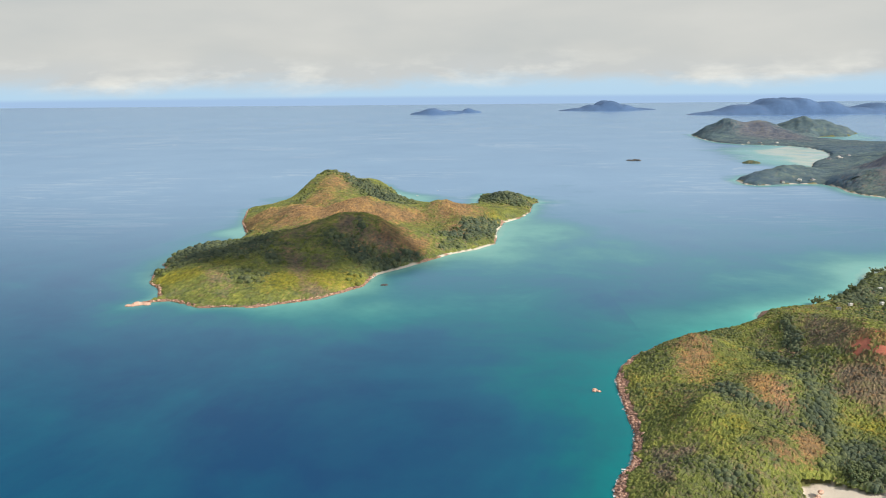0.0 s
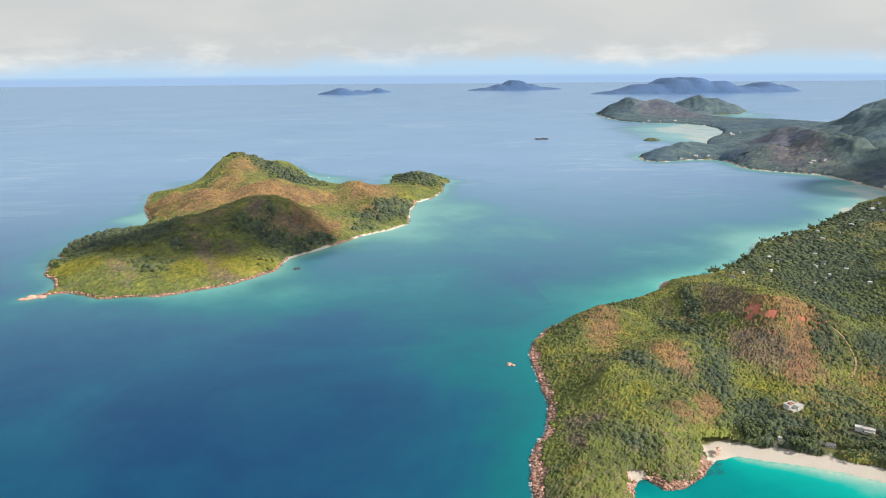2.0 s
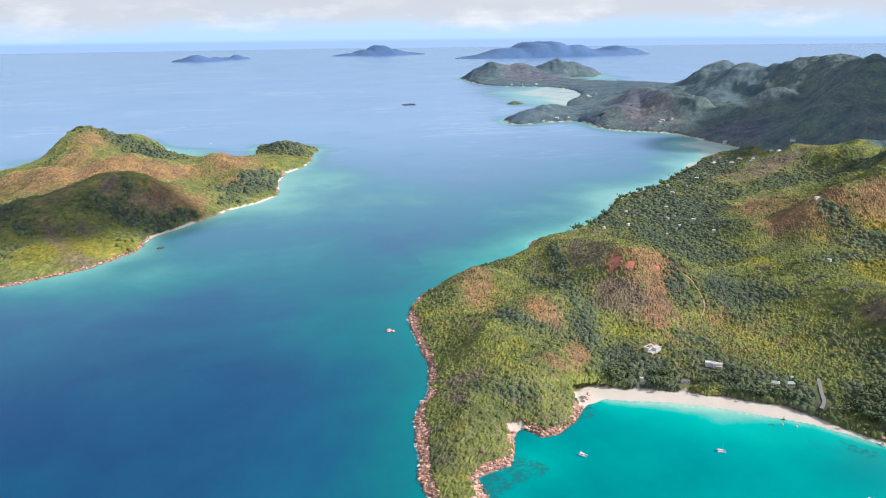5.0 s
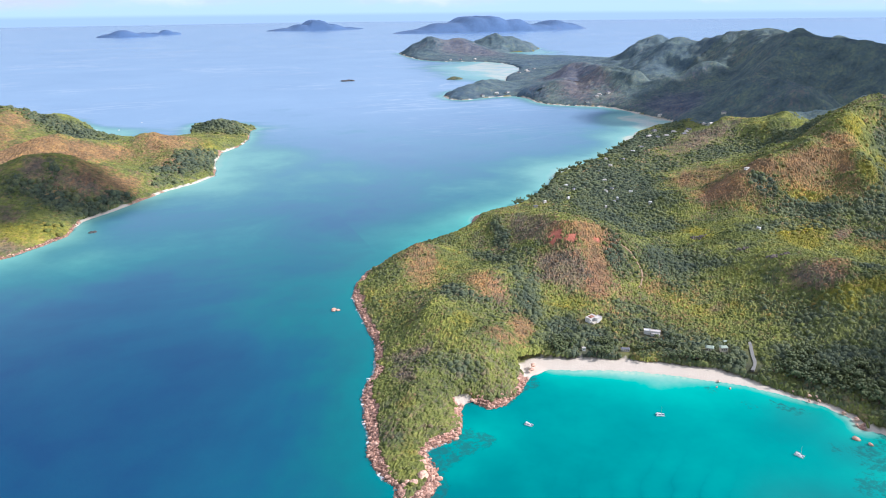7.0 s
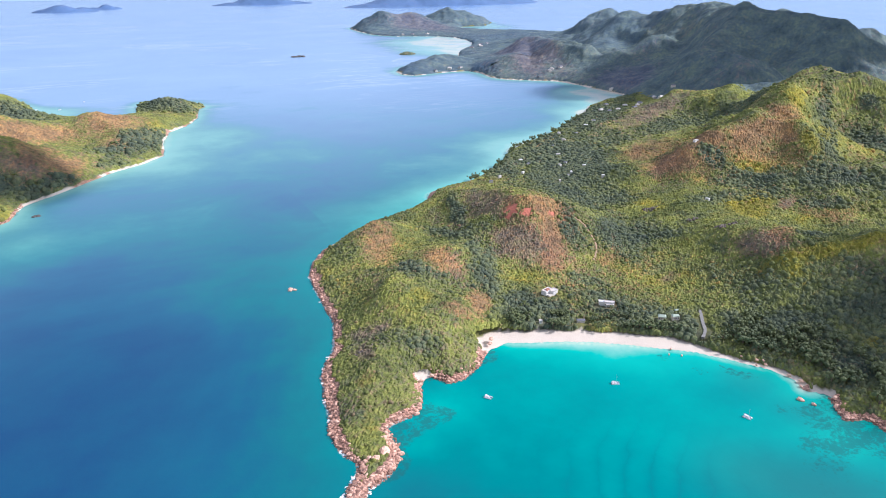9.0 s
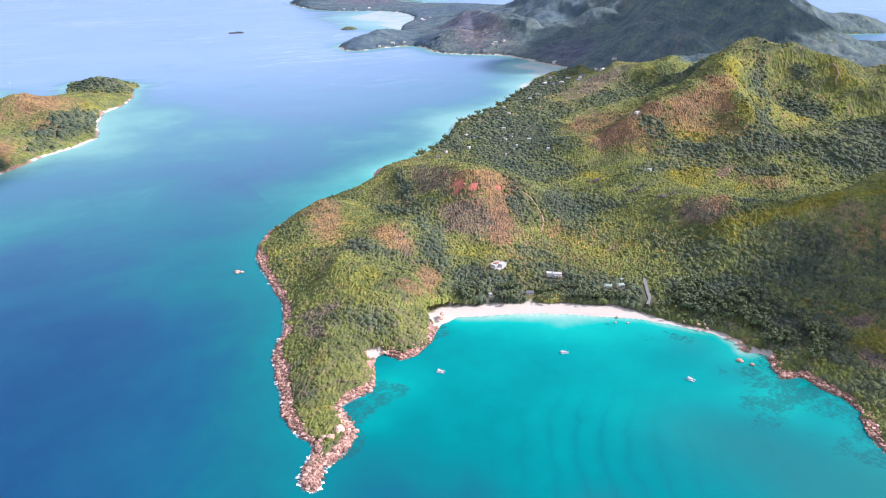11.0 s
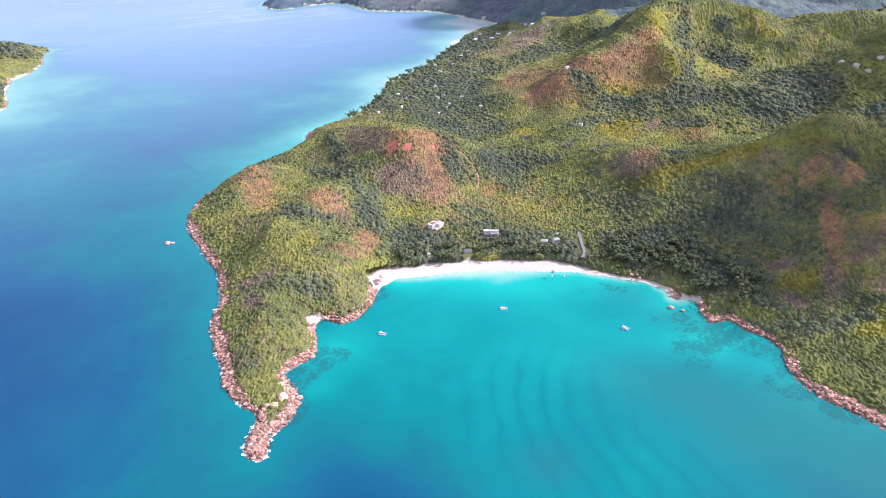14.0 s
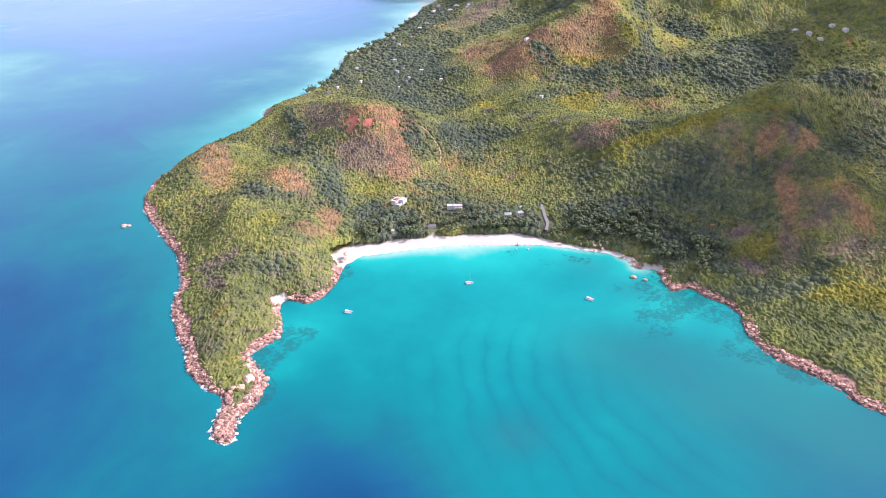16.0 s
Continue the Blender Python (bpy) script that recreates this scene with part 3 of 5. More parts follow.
ISLE_WOOD = [(-86, 394.6, 17.5, 10.1, 173, 0.4), (-80.6, 419.2, 8.1, 4.6, 126, 0.7), (-24.9, 443, 20.1, 8.8, 158, 1), (-1.1, 451.6, 14.6, 4, 50, 0.9), (-107.9, 454.5, 25.9, 16.1, 120, 0.8), (-31.3, 466.6, 8, 3.2, 111, 1), (-140.4, 478.7, 38.8, 19.7, 107, 1), (29.9, 487.9, 13.7, 4.3, 34, 0.6), (52, 543.6, 47.7, 9.8, 57, 0.8), (-36.4, 704.2, 22.8, 14.7, 123, 1), (81.2, 712.6, 36.8, 16.3, 115, 0.8), (-68.9, 737.9, 27.1, 11.3, 136, 0.7)]
MAIN_BARE = [(188, 243, 1.7, 0.9), (190, 236, 1.7, 0.8), (183, 245, 1.5, 0.8), (179, 238, 1.5, 0.7), (184, 238, 3.2, 1.1), (186, 234, 2.6, 0.9), (181, 241, 2.4, 0.9), (186, 251, 2.4, 1.0), (197, 232, 2.4, 0.8), (133, 192, 1.6, 0.8), (128, 194, 1.4, 0.7), (470, 162, 5, 1.2)]


def stands(x, y, patches, wide=1.0):
    """How far each place lies within the stands of one kind of plant."""
    out = np.zeros(x.shape)
    for cx, cy, a, b, turn, much in patches:
        ca, sa = math.cos(radians(turn)), math.sin(radians(turn))
        near = np.nonzero((np.abs(x - cx) < 2.6 * a) & (np.abs(y - cy) < 2.6 * a))[0]
        dx, dy = x[near] - cx, y[near] - cy
        m = (((dx * ca + dy * sa) / a) ** 2 + ((dy * ca - dx * sa) / b) ** 2) / wide
        out[near] = np.maximum(out[near], 1.3 * much / (1 + (m / 1.5) ** 2))
    return out


PLANTS = {"mainland": (COAST_HEATH, COAST_PLUM, COAST_GRASS, COAST_WOOD), "island": (ISLE_HEATH, ISLE_PLUM, ISLE_GRASS, ISLE_WOOD)}
SOIL_NAMES = ("dry", "plum", "gold", "lush")


def soil(x, y, poly):
    """Heath, purple heath, grass and wood at each place, one row each."""
    wx, wy = x + 5 * fbm(x + 11, y, 11.0, 3), y + 5 * fbm(x, y + 23, 11.0, 3)
    heath, plum, grass, wood = PLANTS["island" if poly is ISLAND else "mainland"]
    dr = 1.2 * stands(wx, wy, heath, 1.6) + np.clip(fbm(x, y, 45.0) * 0.9 - 0.08, -0.3, 0.2)
    pl = 1.1 * stands(wx, wy, plum, 1.3) + np.clip(fbm(x + 70, y, 38.0) * 1.1 - 0.08, -0.3, 0.25)
    go = stands(wx, wy, grass) + np.clip(fbm(x, y + 500, 34.0) * 1.2 - 0.16, -0.35, 0.2)
    lu = stands(wx, wy, wood) + np.clip(fbm(x + 300, y, 40.0) * 1.3, -0.3, 0.35)
    lu = lu - 0.9 * np.clip(np.maximum(dr, pl) - 0.25, 0, 1)
    return np.stack([dr, pl, go, lu])


def sand_width(x):
    """The beach narrows towards its eastern end."""
    return 7.6 - 4.6 * np.clip((x - 188) / 9, 0, 1)


def shore_width(x, y):
    """How far the bare granite reaches inland."""
    return 2.3 + fbm(x, y, 7.0) * 6 + fbm(x + 60, y, 19.0) * 5


BEACHES = [(137, 172), (143, 169), (150, 167), (162, 161), (172, 154), (182, 147), (190, 139), (196, 132), (200, 124), (204, 116)]
COVES = [(103.5, 163), (205.5, 102)]
FAR_SAND = [(225, 356), (262, 385), (285, 411), (370, 466), (500, 540), (521, 560), (470, 826), (440, 830), (540, 965), (600, 1075), (690, 1180), (712, 1290), (487, 540), (512, 556), (690, 1368), (640, 1404), (72, 570), (85, 604), (103, 632), (0, 442), (40, 487), (-15, 428), (66, 730), (20, 465), (55, 503), (66, 525), (70, 548)]


def near_line(x, y, pts, r):
    out = np.full(x.shape, 1e9)
    for px, py in pts:
        out = np.minimum(out, np.hypot(x - px, y - py))
    return out < r


def build_land(name, poly, ridges, xs, ys, bare, label):
    gx, gy = np.meshgrid(xs, ys)
    x, y = gx.ravel(), gy.ravel()
    h, d = height(poly, ridges, x, y)
    beach = near_line(x, y, BEACHES, 9.5) | near_line(x, y, COVES, 3.6)
    far_beach = (near_line(x, y, FAR_SAND, 13) & (d < 1.1) & (fbm(x, y, 16.0) > -0.08)) | ((y > 500) & (x > 380) & (x < 760) & (d < 1.8))
    h = np.where(beach & (d < 9), np.minimum(h, d * 0.12), h)
    grown = soil(x, y, poly)
    sand = (beach & (d < sand_width(x))) | far_beach
    h = h - np.clip((np.maximum(x - 405, y - 465)) / 110, 0, 5.5) * (d > 5)
    rocky = (~sand) & (d < (0.4 + shore_width(x, y)) * np.where(y > 345, 0.45, 1.0)) & ((y < 345) | (x < 140))
    nx = len(xs)
    i, j = np.meshgrid(np.arange(nx - 1), np.arange(len(ys) - 1))
    a = (j * nx + i).ravel()
    quads = np.stack([a, a + 1, a + nx + 1, a + nx], 1)
    quads = quads[(h[quads] > -1.5).any(axis=1)]
    used, inverse = np.unique(quads, return_inverse=True)
    me = mesh_from(name, np.stack([x, y, h], 1)[used], inverse.reshape(quads.shape), GROUND,
                   {**dict(zip(SOIL_NAMES, grown[:, used])), "bare": blobs(x, y, bare)[used], "rocky": rocky[used], "sand": sand[used]}, True)
    ob = new(name, me)
    return tagged(ob, label, "land", kind="structure")


build_land("mainland", MAINLAND, MAIN_RIDGES, steps(58, 425, 1190, 1.35, 0.014), steps(-60, 352, 1800, 1.35, 0.01), MAIN_BARE, "hilly green and russet coast with granite shore and pale beach")
build_land("island", ISLAND, ISLE_RIDGES, np.arange(-172, 134, 1.8), np.arange(350, 890, 2.2), [], "hilly scrub-covered island with pale sand strips and granite points")

# ---- woods and scrub ----


def crown_shapes(count, seed, level=1):
    """Uneven low domes of leaves."""
    r = np.random.default_rng(seed)
    bm = bmesh.new()
    bmesh.ops.create_icosphere(bm, subdivisions=level, radius=1.0)
    bm.verts.index_update()
    v = np.array([q.co for q in bm.verts])
    f = np.array([[q.index for q in p.verts] for p in bm.faces])
    bm.free()
    keep = v[f].mean(axis=1)[:, 2] > -0.55
    f = f[keep]
    return [(v * (0.66 + 0.68 * r.random((len(v), 1))), f) for _ in range(count)]


def growth(poly, ridges, x, y, bare, clear, r):
    """Where plants grow, how high the ground is there, and its soil."""
    h, d = height(poly, ridges, x, y)
    grown = soil(x, y, poly)
    beach = (near_line(x, y, BEACHES, 9.5) & (d < sand_width(x) - 0.2)) | (near_line(x, y, COVES, 3.6) & (d < 4))
    far_beach = (near_line(x, y, FAR_SAND, 13) & (d < 1.3)) | ((y > 500) & (x > 380) & (x < 760) & (d < 2.0))
    shore = np.where(y > 345, np.where(x > 150, 0.25, np.maximum(0.45 * shore_width(x, y), 0.3)), np.maximum(shore_width(x, y), 0.3))
    ok = (d > shore) & ~beach & ~far_beach & (blobs(x, y, bare) * (1 + 5.0 * fbm(x, y, 3.0)) < 0.25 + 1.0 * r.random(x.size))
    for cx, cy, cr in clear:
        ok &= np.hypot(x - cx, y - cy) > cr
    return ok, h, grown


def canopy(name, poly, ridges, xlim, ylim, spacing, bare, seed, label, clear=(), mat=LEAVES):
    """The closed, ragged top of the scrub, laid over the ground."""
    r = np.random.default_rng(seed)
    xs, ys = np.arange(*xlim, spacing), np.arange(*ylim, spacing)
    gx, gy = np.meshgrid(xs, ys)
    x = gx.ravel() + r.uniform(-0.36, 0.36, gx.size) * spacing
    y = gy.ravel() + r.uniform(-0.36, 0.36, gx.size) * spacing
    ok, h, grown = growth(poly, ridges, x, y, bare, clear, r)
    tall = (0.75 + 0.6 * np.clip(grown[3], 0, 1)) * (0.5 + 0.45 * spacing ** 0.6)
    z = np.where(ok, h + 0.12 + tall * r.random(x.size) ** 1.3 + 0.5 * fbm(x, y, 5.0 * spacing, 2) * spacing, h - 0.5)
    nx = len(xs)
    i, j = np.meshgrid(np.arange(nx - 1), np.arange(len(ys) - 1))
    a = (j * nx + i).ravel()
    tris = np.concatenate([np.stack([a, a + 1, a + nx + 1], 1), np.stack([a, a + nx + 1, a + nx], 1)])
    tris = tris[ok[tris].any(axis=1)]
    used, inverse = np.unique(tris, return_inverse=True)
    me = mesh_from(name, np.stack([x, y, z], 1)[used], inverse.reshape(tris.shape), mat,
                   {**dict(zip(SOIL_NAMES, grown[:, used])), "bare": np.zeros(len(used)), "pick": r.random(len(used))}, spacing > 1.6)
    return tagged(new(name, me), label, "scrub", kind="stuff")


def woods(name, poly, ridges, xlim, ylim, spacing, size, bare, seed, label, clear=(), level=1, tall=0, mat=LEAVES):
    r = np.random.default_rng(seed)
    xs, ys = np.arange(*xlim, spacing), np.arange(*ylim, spacing)
    gx, gy = np.meshgrid(xs, ys)
    x = gx.ravel() + r.uniform(-0.5, 0.5, gx.size) * spacing
    y = gy.ravel() + r.uniform(-0.5, 0.5, gx.size) * spacing
    ok, h, grown = growth(poly, ridges, x, y, bare, clear, r)
    if tall:
        ok &= (grown[3] + r.uniform(-0.3, 0.3, x.size) > 0.42) == (tall > 0)
    x, y, h, grown = x[ok], y[ok], h[ok], grown[:, ok]
    if tall > 0:
        grown = grown - np.array([[0.6], [0.5], [0.35], [-0.15]])
    n = len(x)
    big = np.clip(0.8 + 0.35 * np.clip(grown[3], 0, 1) - 0.15 * np.clip(grown[0], 0, 1), 0.6, 1.2)
    s = size * big * (0.55 + 1.5 * r.random(n) ** 2.6)
    shapes = crown_shapes(6, seed, level)
    which, turn = r.integers(0, 6, n), r.uniform(0, 6.283, n)
    vs, fs, at = [], [], 0
    tags = []
    for k, (v, f) in enumerate(shapes):
        m = np.nonzero(which == k)[0]
        ca, sa = np.cos(turn[m])[:, None], np.sin(turn[m])[:, None]
        px = (v[None, :, 0] * ca - v[None, :, 1] * sa) * s[m][:, None] + x[m][:, None]
        py = (v[None, :, 0] * sa + v[None, :, 1] * ca) * s[m][:, None] + y[m][:, None]
        pz = v[None, :, 2] * s[m][:, None] * 0.85 + h[m][:, None] + s[m][:, None] * 0.35
        vs.append(np.stack([px, py, pz], 2).reshape(-1, 3))
        fs.append((f[None] + (np.arange(len(m)) * len(v))[:, None, None]).reshape(-1, 3) + at)
        at += len(m) * len(v)
        tags.append(np.repeat(np.vstack([grown[:, m], r.random((1, len(m)))]), len(v), axis=1))
    tags = np.concatenate(tags, axis=1)
    me = mesh_from(name, np.concatenate(vs), np.concatenate(fs), mat, {**dict(zip(SOIL_NAMES, tags)), "bare": tags[0] * 0, "pick": tags[4]}, True)
    return tagged(new(name, me), label, "woodland", kind="stuff")


CLEAR = [(166.7, 190.1, 3.6), (183.1, 172.9, 3.4), (180.5, 174.5, 3.2), (167.1, 168.6, 3.0), (165.5, 166.5, 2.2), (153.8, 174.0, 2.2), (152.5, 172.5, 1.8), (192.6, 156.1, 3.0), (196.4, 154.1, 3.0), (206.6, 152.2, 1.8), (202.4, 147.1, 2.6), (199.6, 142.8, 2.8), (204, 149.5, 2.2), (196, 141, 2.6),
         (324, 276.5, 4.0), (208.2, 228.1, 1.1), (209.6, 226.6, 1.1), (210.6, 225.2, 1.1), (210.6, 222.5, 1.1), (210.2, 219.6, 1.1), (209.6, 217, 1.1), (208.7, 214.7, 1.1), (207, 212, 1.1), (205, 209.5, 1.1), (203, 207.4, 1.1), (200.6, 205.4, 1.1)]
VILLAGE = [(271.9, 374.3), (269.9, 362.3), (283.3, 346.6), (293.8, 335.6), (271.7, 322), (260.5, 314.1), (287.1, 229.2), (227.1, 335.5), (238, 344), (277.1, 326), (290, 350), (300, 372), (255, 345), (312, 395), (330, 408), (280, 300), (350, 420), (343, 432), (374, 440), (391, 452)]
CLEAR += [(x, y, 2.4) for x, y in VILLAGE]
canopy("coastal_scrub", MAINLAND, MAIN_RIDGES, (60, 400), (-40, 352), 0.62, MAIN_BARE, 11, "dense green and russet scrub on the coast", CLEAR)
canopy("hill_scrub", MAINLAND, MAIN_RIDGES, (398, 620), (-40, 352), 1.15, MAIN_BARE, 12, "green and russet scrub on the higher hills")
canopy("plain_scrub", MAINLAND, MAIN_RIDGES, (180, 503), (348, 543), 1.3, MAIN_BARE, 13, "dark scrub on the plain behind the long bay", CLEAR)
canopy("mountain_scrub", MAINLAND, MAIN_RIDGES, (497, 960), (345, 545), 2.2, MAIN_BARE, 17, "dark scrub on the mountain slopes", mat=HAZED_WOOD)
canopy("bay_scrub", MAINLAND, MAIN_RIDGES, (400, 1180), (536, 806), 2.2, MAIN_BARE, 18, "dark scrub above the far bay", mat=HAZED_WOOD)
canopy("far_scrub", MAINLAND, MAIN_RIDGES, (380, 1060), (796, 1810), 4.0, MAIN_BARE, 14, "scrub on the far hills, tinted blue with haze", mat=HAZED_DISTANT_WOOD)
canopy("island_scrub", ISLAND, ISLE_RIDGES, (-172, 134), (350, 890), 1.1, [], 15, "green and russet scrub over the island")
woods("coastal_bushes", MAINLAND, MAIN_RIDGES, (60, 335), (-40, 350), 1.5, 0.55, MAIN_BARE, 21, "rounded green bushes standing in the scrub", CLEAR, 1, -1)
woods("broadleaf_woodland", MAINLAND, MAIN_RIDGES, (60, 228), (-40, 350), 0.85, 0.6, MAIN_BARE, 16, "dark green broadleaf woodland behind the beach", CLEAR, 1, 1)
woods("valley_woodland", MAINLAND, MAIN_RIDGES, (228, 335), (-40, 350), 1.05, 0.66, MAIN_BARE, 26, "dark green broadleaf woodland in the valleys", CLEAR, 1, 1)
woods("hill_bushes", MAINLAND, MAIN_RIDGES, (335, 480), (120, 350), 2.6, 0.85, MAIN_BARE, 27, "rounded green bushes on the higher slopes", (), 1, -1)
woods("hill_woodland", MAINLAND, MAIN_RIDGES, (335, 620), (-40, 350), 1.7, 0.85, MAIN_BARE, 22, "dark green trees in the upper valleys", (), 1, 1)
woods("plain_woodland", MAINLAND, MAIN_RIDGES, (180, 500), (350, 540), 1.5, 0.85, MAIN_BARE, 23, "dark green trees on the plain", CLEAR, 1, 1)
woods("island_woodland", ISLAND, ISLE_RIDGES, (-172, 134), (350, 890), 1.9, 1.1, [], 24, "dark green trees on the island", (), 1, 1)

# ---- sea ----
DEEP_SPOTS = [(80, 88, 17, 0.24), (98, 97, 8, 0.14), (117, 76, 8, 0.10), (190, 82, 11, -0.17), (166, 76, 10, 0.05), (134, 60, 9, -0.05), (102, 147, 12, -0.2), (89, 134, 8, -0.14), (0, 180, 60, 0.12), (80, 290, 60, -0.10), (110, 470, 80, -0.15), (-10, 350, 36, -0.24), (-60, 345, 24, -0.16), (250, 440, 100, -0.15),
              (150, 330, 36, -0.14), (630, 1250, 120, -0.72), (560, 1090, 90, -0.55), (700, 1310, 50, -0.4), (506, 553, 18, -0.6), (490, 590, 44, -0.45), (400, 560, 60, -0.16), (105, 570, 44, -0.36), (60, 470, 34, -0.2), (930, 1560, 90, -0.5), (0, 745, 36, -0.4), (900, 470, 60, -0.4),
              (-150, 560, 24, -0.35), (-140, 740, 30, -0.2), (40, 120, 40, -0.10), (30, 220, 30, 0.05), (60, 380, 60, -0.1), (140, 490, 60, -0.14), (50, 345, 40, -0.1), (230, 620, 80, -0.16), (310, 540, 60, -0.12), (160, 800, 110, -0.12)]
DEEP_SPOTS += [(468, 553, 20, -0.35), (495, 608, 30, -0.35), (500, 568, 12, -0.5), (418, 509, 26, -0.25), (300, 440, 30, -0.2), (640, 1230, 90, -0.3), (560, 1000, 40, -0.3)]


def build_sea():
    xs = np.concatenate([-steps(200, 200, 4900, 20, 0.01)[::-1], np.arange(-195, 60, 5.0), np.arange(60, 240, 1.5), np.arange(240, 760, 6.0), steps(760, 760, 4900, 15, 0.01)])
    ys = np.concatenate([-steps(60, 60, 4900, 20, 0.01)[::-1], np.arange(-55, 30, 4.0), np.arange(30, 240, 1.5), np.arange(240, 1500, 6.0), steps(1500, 1500, 4900, 15, 0.01)])
    gx, gy = np.meshgrid(xs, ys)
    x, y = gx.ravel(), gy.ravel()
    off_main, off_isle = np.maximum(-inland(MAINLAND, x, y), 0), np.maximum(-inland(ISLAND, x, y), 0)
    off = np.minimum(off_main, off_isle)
    deep = 0.88 - 0.22 * np.exp(-off / 34) - 0.13 * np.exp(-off / 8) + blobs(x, y, DEEP_SPOTS)
    north = np.clip((y - 300) / 40, 0, 1) * (x > 120)
    deep -= north * (0.22 * np.exp(-off_main / 34) + 0.16 * np.exp(-off_main / 7)) + 0.24 * np.exp(-off_isle / 15) * (0.6 + 0.4 * (x > -60))
    k = np.clip(((x - 158) * -42 + (y - 126) * -56) / (42 ** 2 + 56 ** 2), 0, 1)
    bay = np.clip((78 - np.hypot(x - 158 + 42 * k, y - 126 + 56 * k)) / 42, 0, 1) * np.clip((x - 60 + (y - 120) * 0.25) / 26, 0, 1)
    bay = np.maximum(bay, np.clip((34 - np.hypot(x - 184, np.clip(np.abs(y - 68) - 24, 0, 99))) / 16, 0, 1) * 0.9)
    bay = bay * bay * (3 - 2 * bay)
    deep = deep * (1 - bay) + bay * (0.30 + 0.0026 * np.hypot(x - 165, y - 140) + blobs(x, y, DEEP_SPOTS[:8]))
    deep += fbm(x, y, 60.0) * 0.10 - 0.20 * np.exp(-off / 10) * np.clip((x - 160) / 10, 0, 1) * np.clip((116 - y) / 10, 0, 1) * np.clip((y - 28) / 10, 0, 1)
    beach = np.full(x.shape, 1e9)
    for (ax, ay), (bx, by) in zip(BAY[:11], BAY[1:12]):
        for t in np.linspace(0, 1, 6):
            beach = np.minimum(beach, np.hypot(x - ax - t * (bx - ax), y - ay - t * (by - ay)))
    deep -= 0.20 * np.exp(-beach / 3.0) + (0.10 + 0.07 * np.clip((182 - x) / 24, 0, 1)) * np.exp(-(beach / 15) ** 2)
    rippled = np.clip(blobs(x, y, [(124, 84, 24, 1.0), (134, 58, 20, 1.0), (138, 104, 14, 0.4)]), 0, 1)
    surf_line = 1.1 * np.exp(-off / 2.4) * np.clip((96 - x) / 4 + (y > 190) * 3, 0, 1) * (x < 110) * (y < 300) * (y > 110) * (0.75 + 0.9 * fbm(x, y, 14.0))
    surf_line += np.exp(-off / 1.0) * (y < 60) * (x > 150) * (0.6 + fbm(x, y, 9.0))
    reef = 0.85 * np.exp(-np.maximum(off - 1, 0) / 3.6) + blobs(x, y, [(162, 82, 17, 0.5), (178, 68, 17, 0.54), (193, 121, 7, 0.9), (181, 127, 6, 0.75), (195, 98, 8, 0.5), (186, 102, 6, 0.6), (183, 86, 9, 0.65), (197, 74, 7, 0.7), (195, 88, 8, 0.7), (187, 58, 7, 0.6), (186, 44, 6, 0.6), (101, 143, 6, 0.85), (93, 143, 6, 0.85), (86, 139, 5, 0.8), (80, 128, 5, 0.6), (129, 163, 4, 0.5), (178, 139, 4, 0.8), (163, 124, 4, 0.6)])
    reef = np.clip(reef, 0, 0.86) * (beach > 4)
    murk = np.clip(blobs(x, y, [(166, 73, 17, 0.62), (182, 52, 15, 0.5), (156, 88, 12, 0.35), (192, 118, 8, 0.45), (192, 98, 9, 0.4), (159, 53, 9, 0.4), (174, 26, 25, 0.95), (117, 76, 7, 0.45)]), 0, 1)
    nx = len(xs)
    i, j = np.meshgrid(np.arange(nx - 1), np.arange(len(ys) - 1))
    a = (j * nx + i).ravel()
    quads = np.stack([a, a + 1, a + nx + 1, a + nx], 1)
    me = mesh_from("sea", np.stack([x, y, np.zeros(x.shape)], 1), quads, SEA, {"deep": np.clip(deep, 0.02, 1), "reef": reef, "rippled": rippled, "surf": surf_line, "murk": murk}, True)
    tagged(new("sea", me), "calm sea from turquoise shallows to deep blue", "sea", kind="structure")


build_sea()


# ---- far islands ----
def far_island(name, cx, cy, length, depth, turn, peaks, label, seed):
    """A low wooded island far out: peaks are (place along it from -1 to 1, height, width)."""
    us, vs = np.linspace(-1, 1, 90), np.linspace(-1, 1, 26)
    gu, gv = np.meshgrid(us, vs)
    u, v = gu.ravel(), gv.ravel()
    edge = np.clip(1 - u * u * 0.98 - v * v, 0, 1)
    h = np.zeros(u.shape)
    for p, top, w in peaks:
        h = np.maximum(h, top * np.exp(-((u - p) / w) ** 2))
    lx, ly = u * length / 2, v * depth / 2
    h = h * np.minimum(1, edge * 1.9) ** 0.6 * (1 + 0.35 * fbm(lx + seed * 50, ly, length * 0.12)) - 0.4 + 2.5 * np.minimum(1, edge * 8) * (edge > 0.01)
    ca, sa = math.cos(turn), math.sin(turn)
    i, j = np.meshgrid(np.arange(89), np.arange(25))
    a = (j * 90 + i).ravel()
    me = mesh_from(name, np.stack([cx + lx * ca - ly * sa, cy + lx * sa + ly * ca, h], 1), np.stack([a, a + 1, a + 91, a + 90], 1), HAZED_HILLS, smooth=True)
    return tagged(new(name, me), label, "island", group="islands on the horizon")


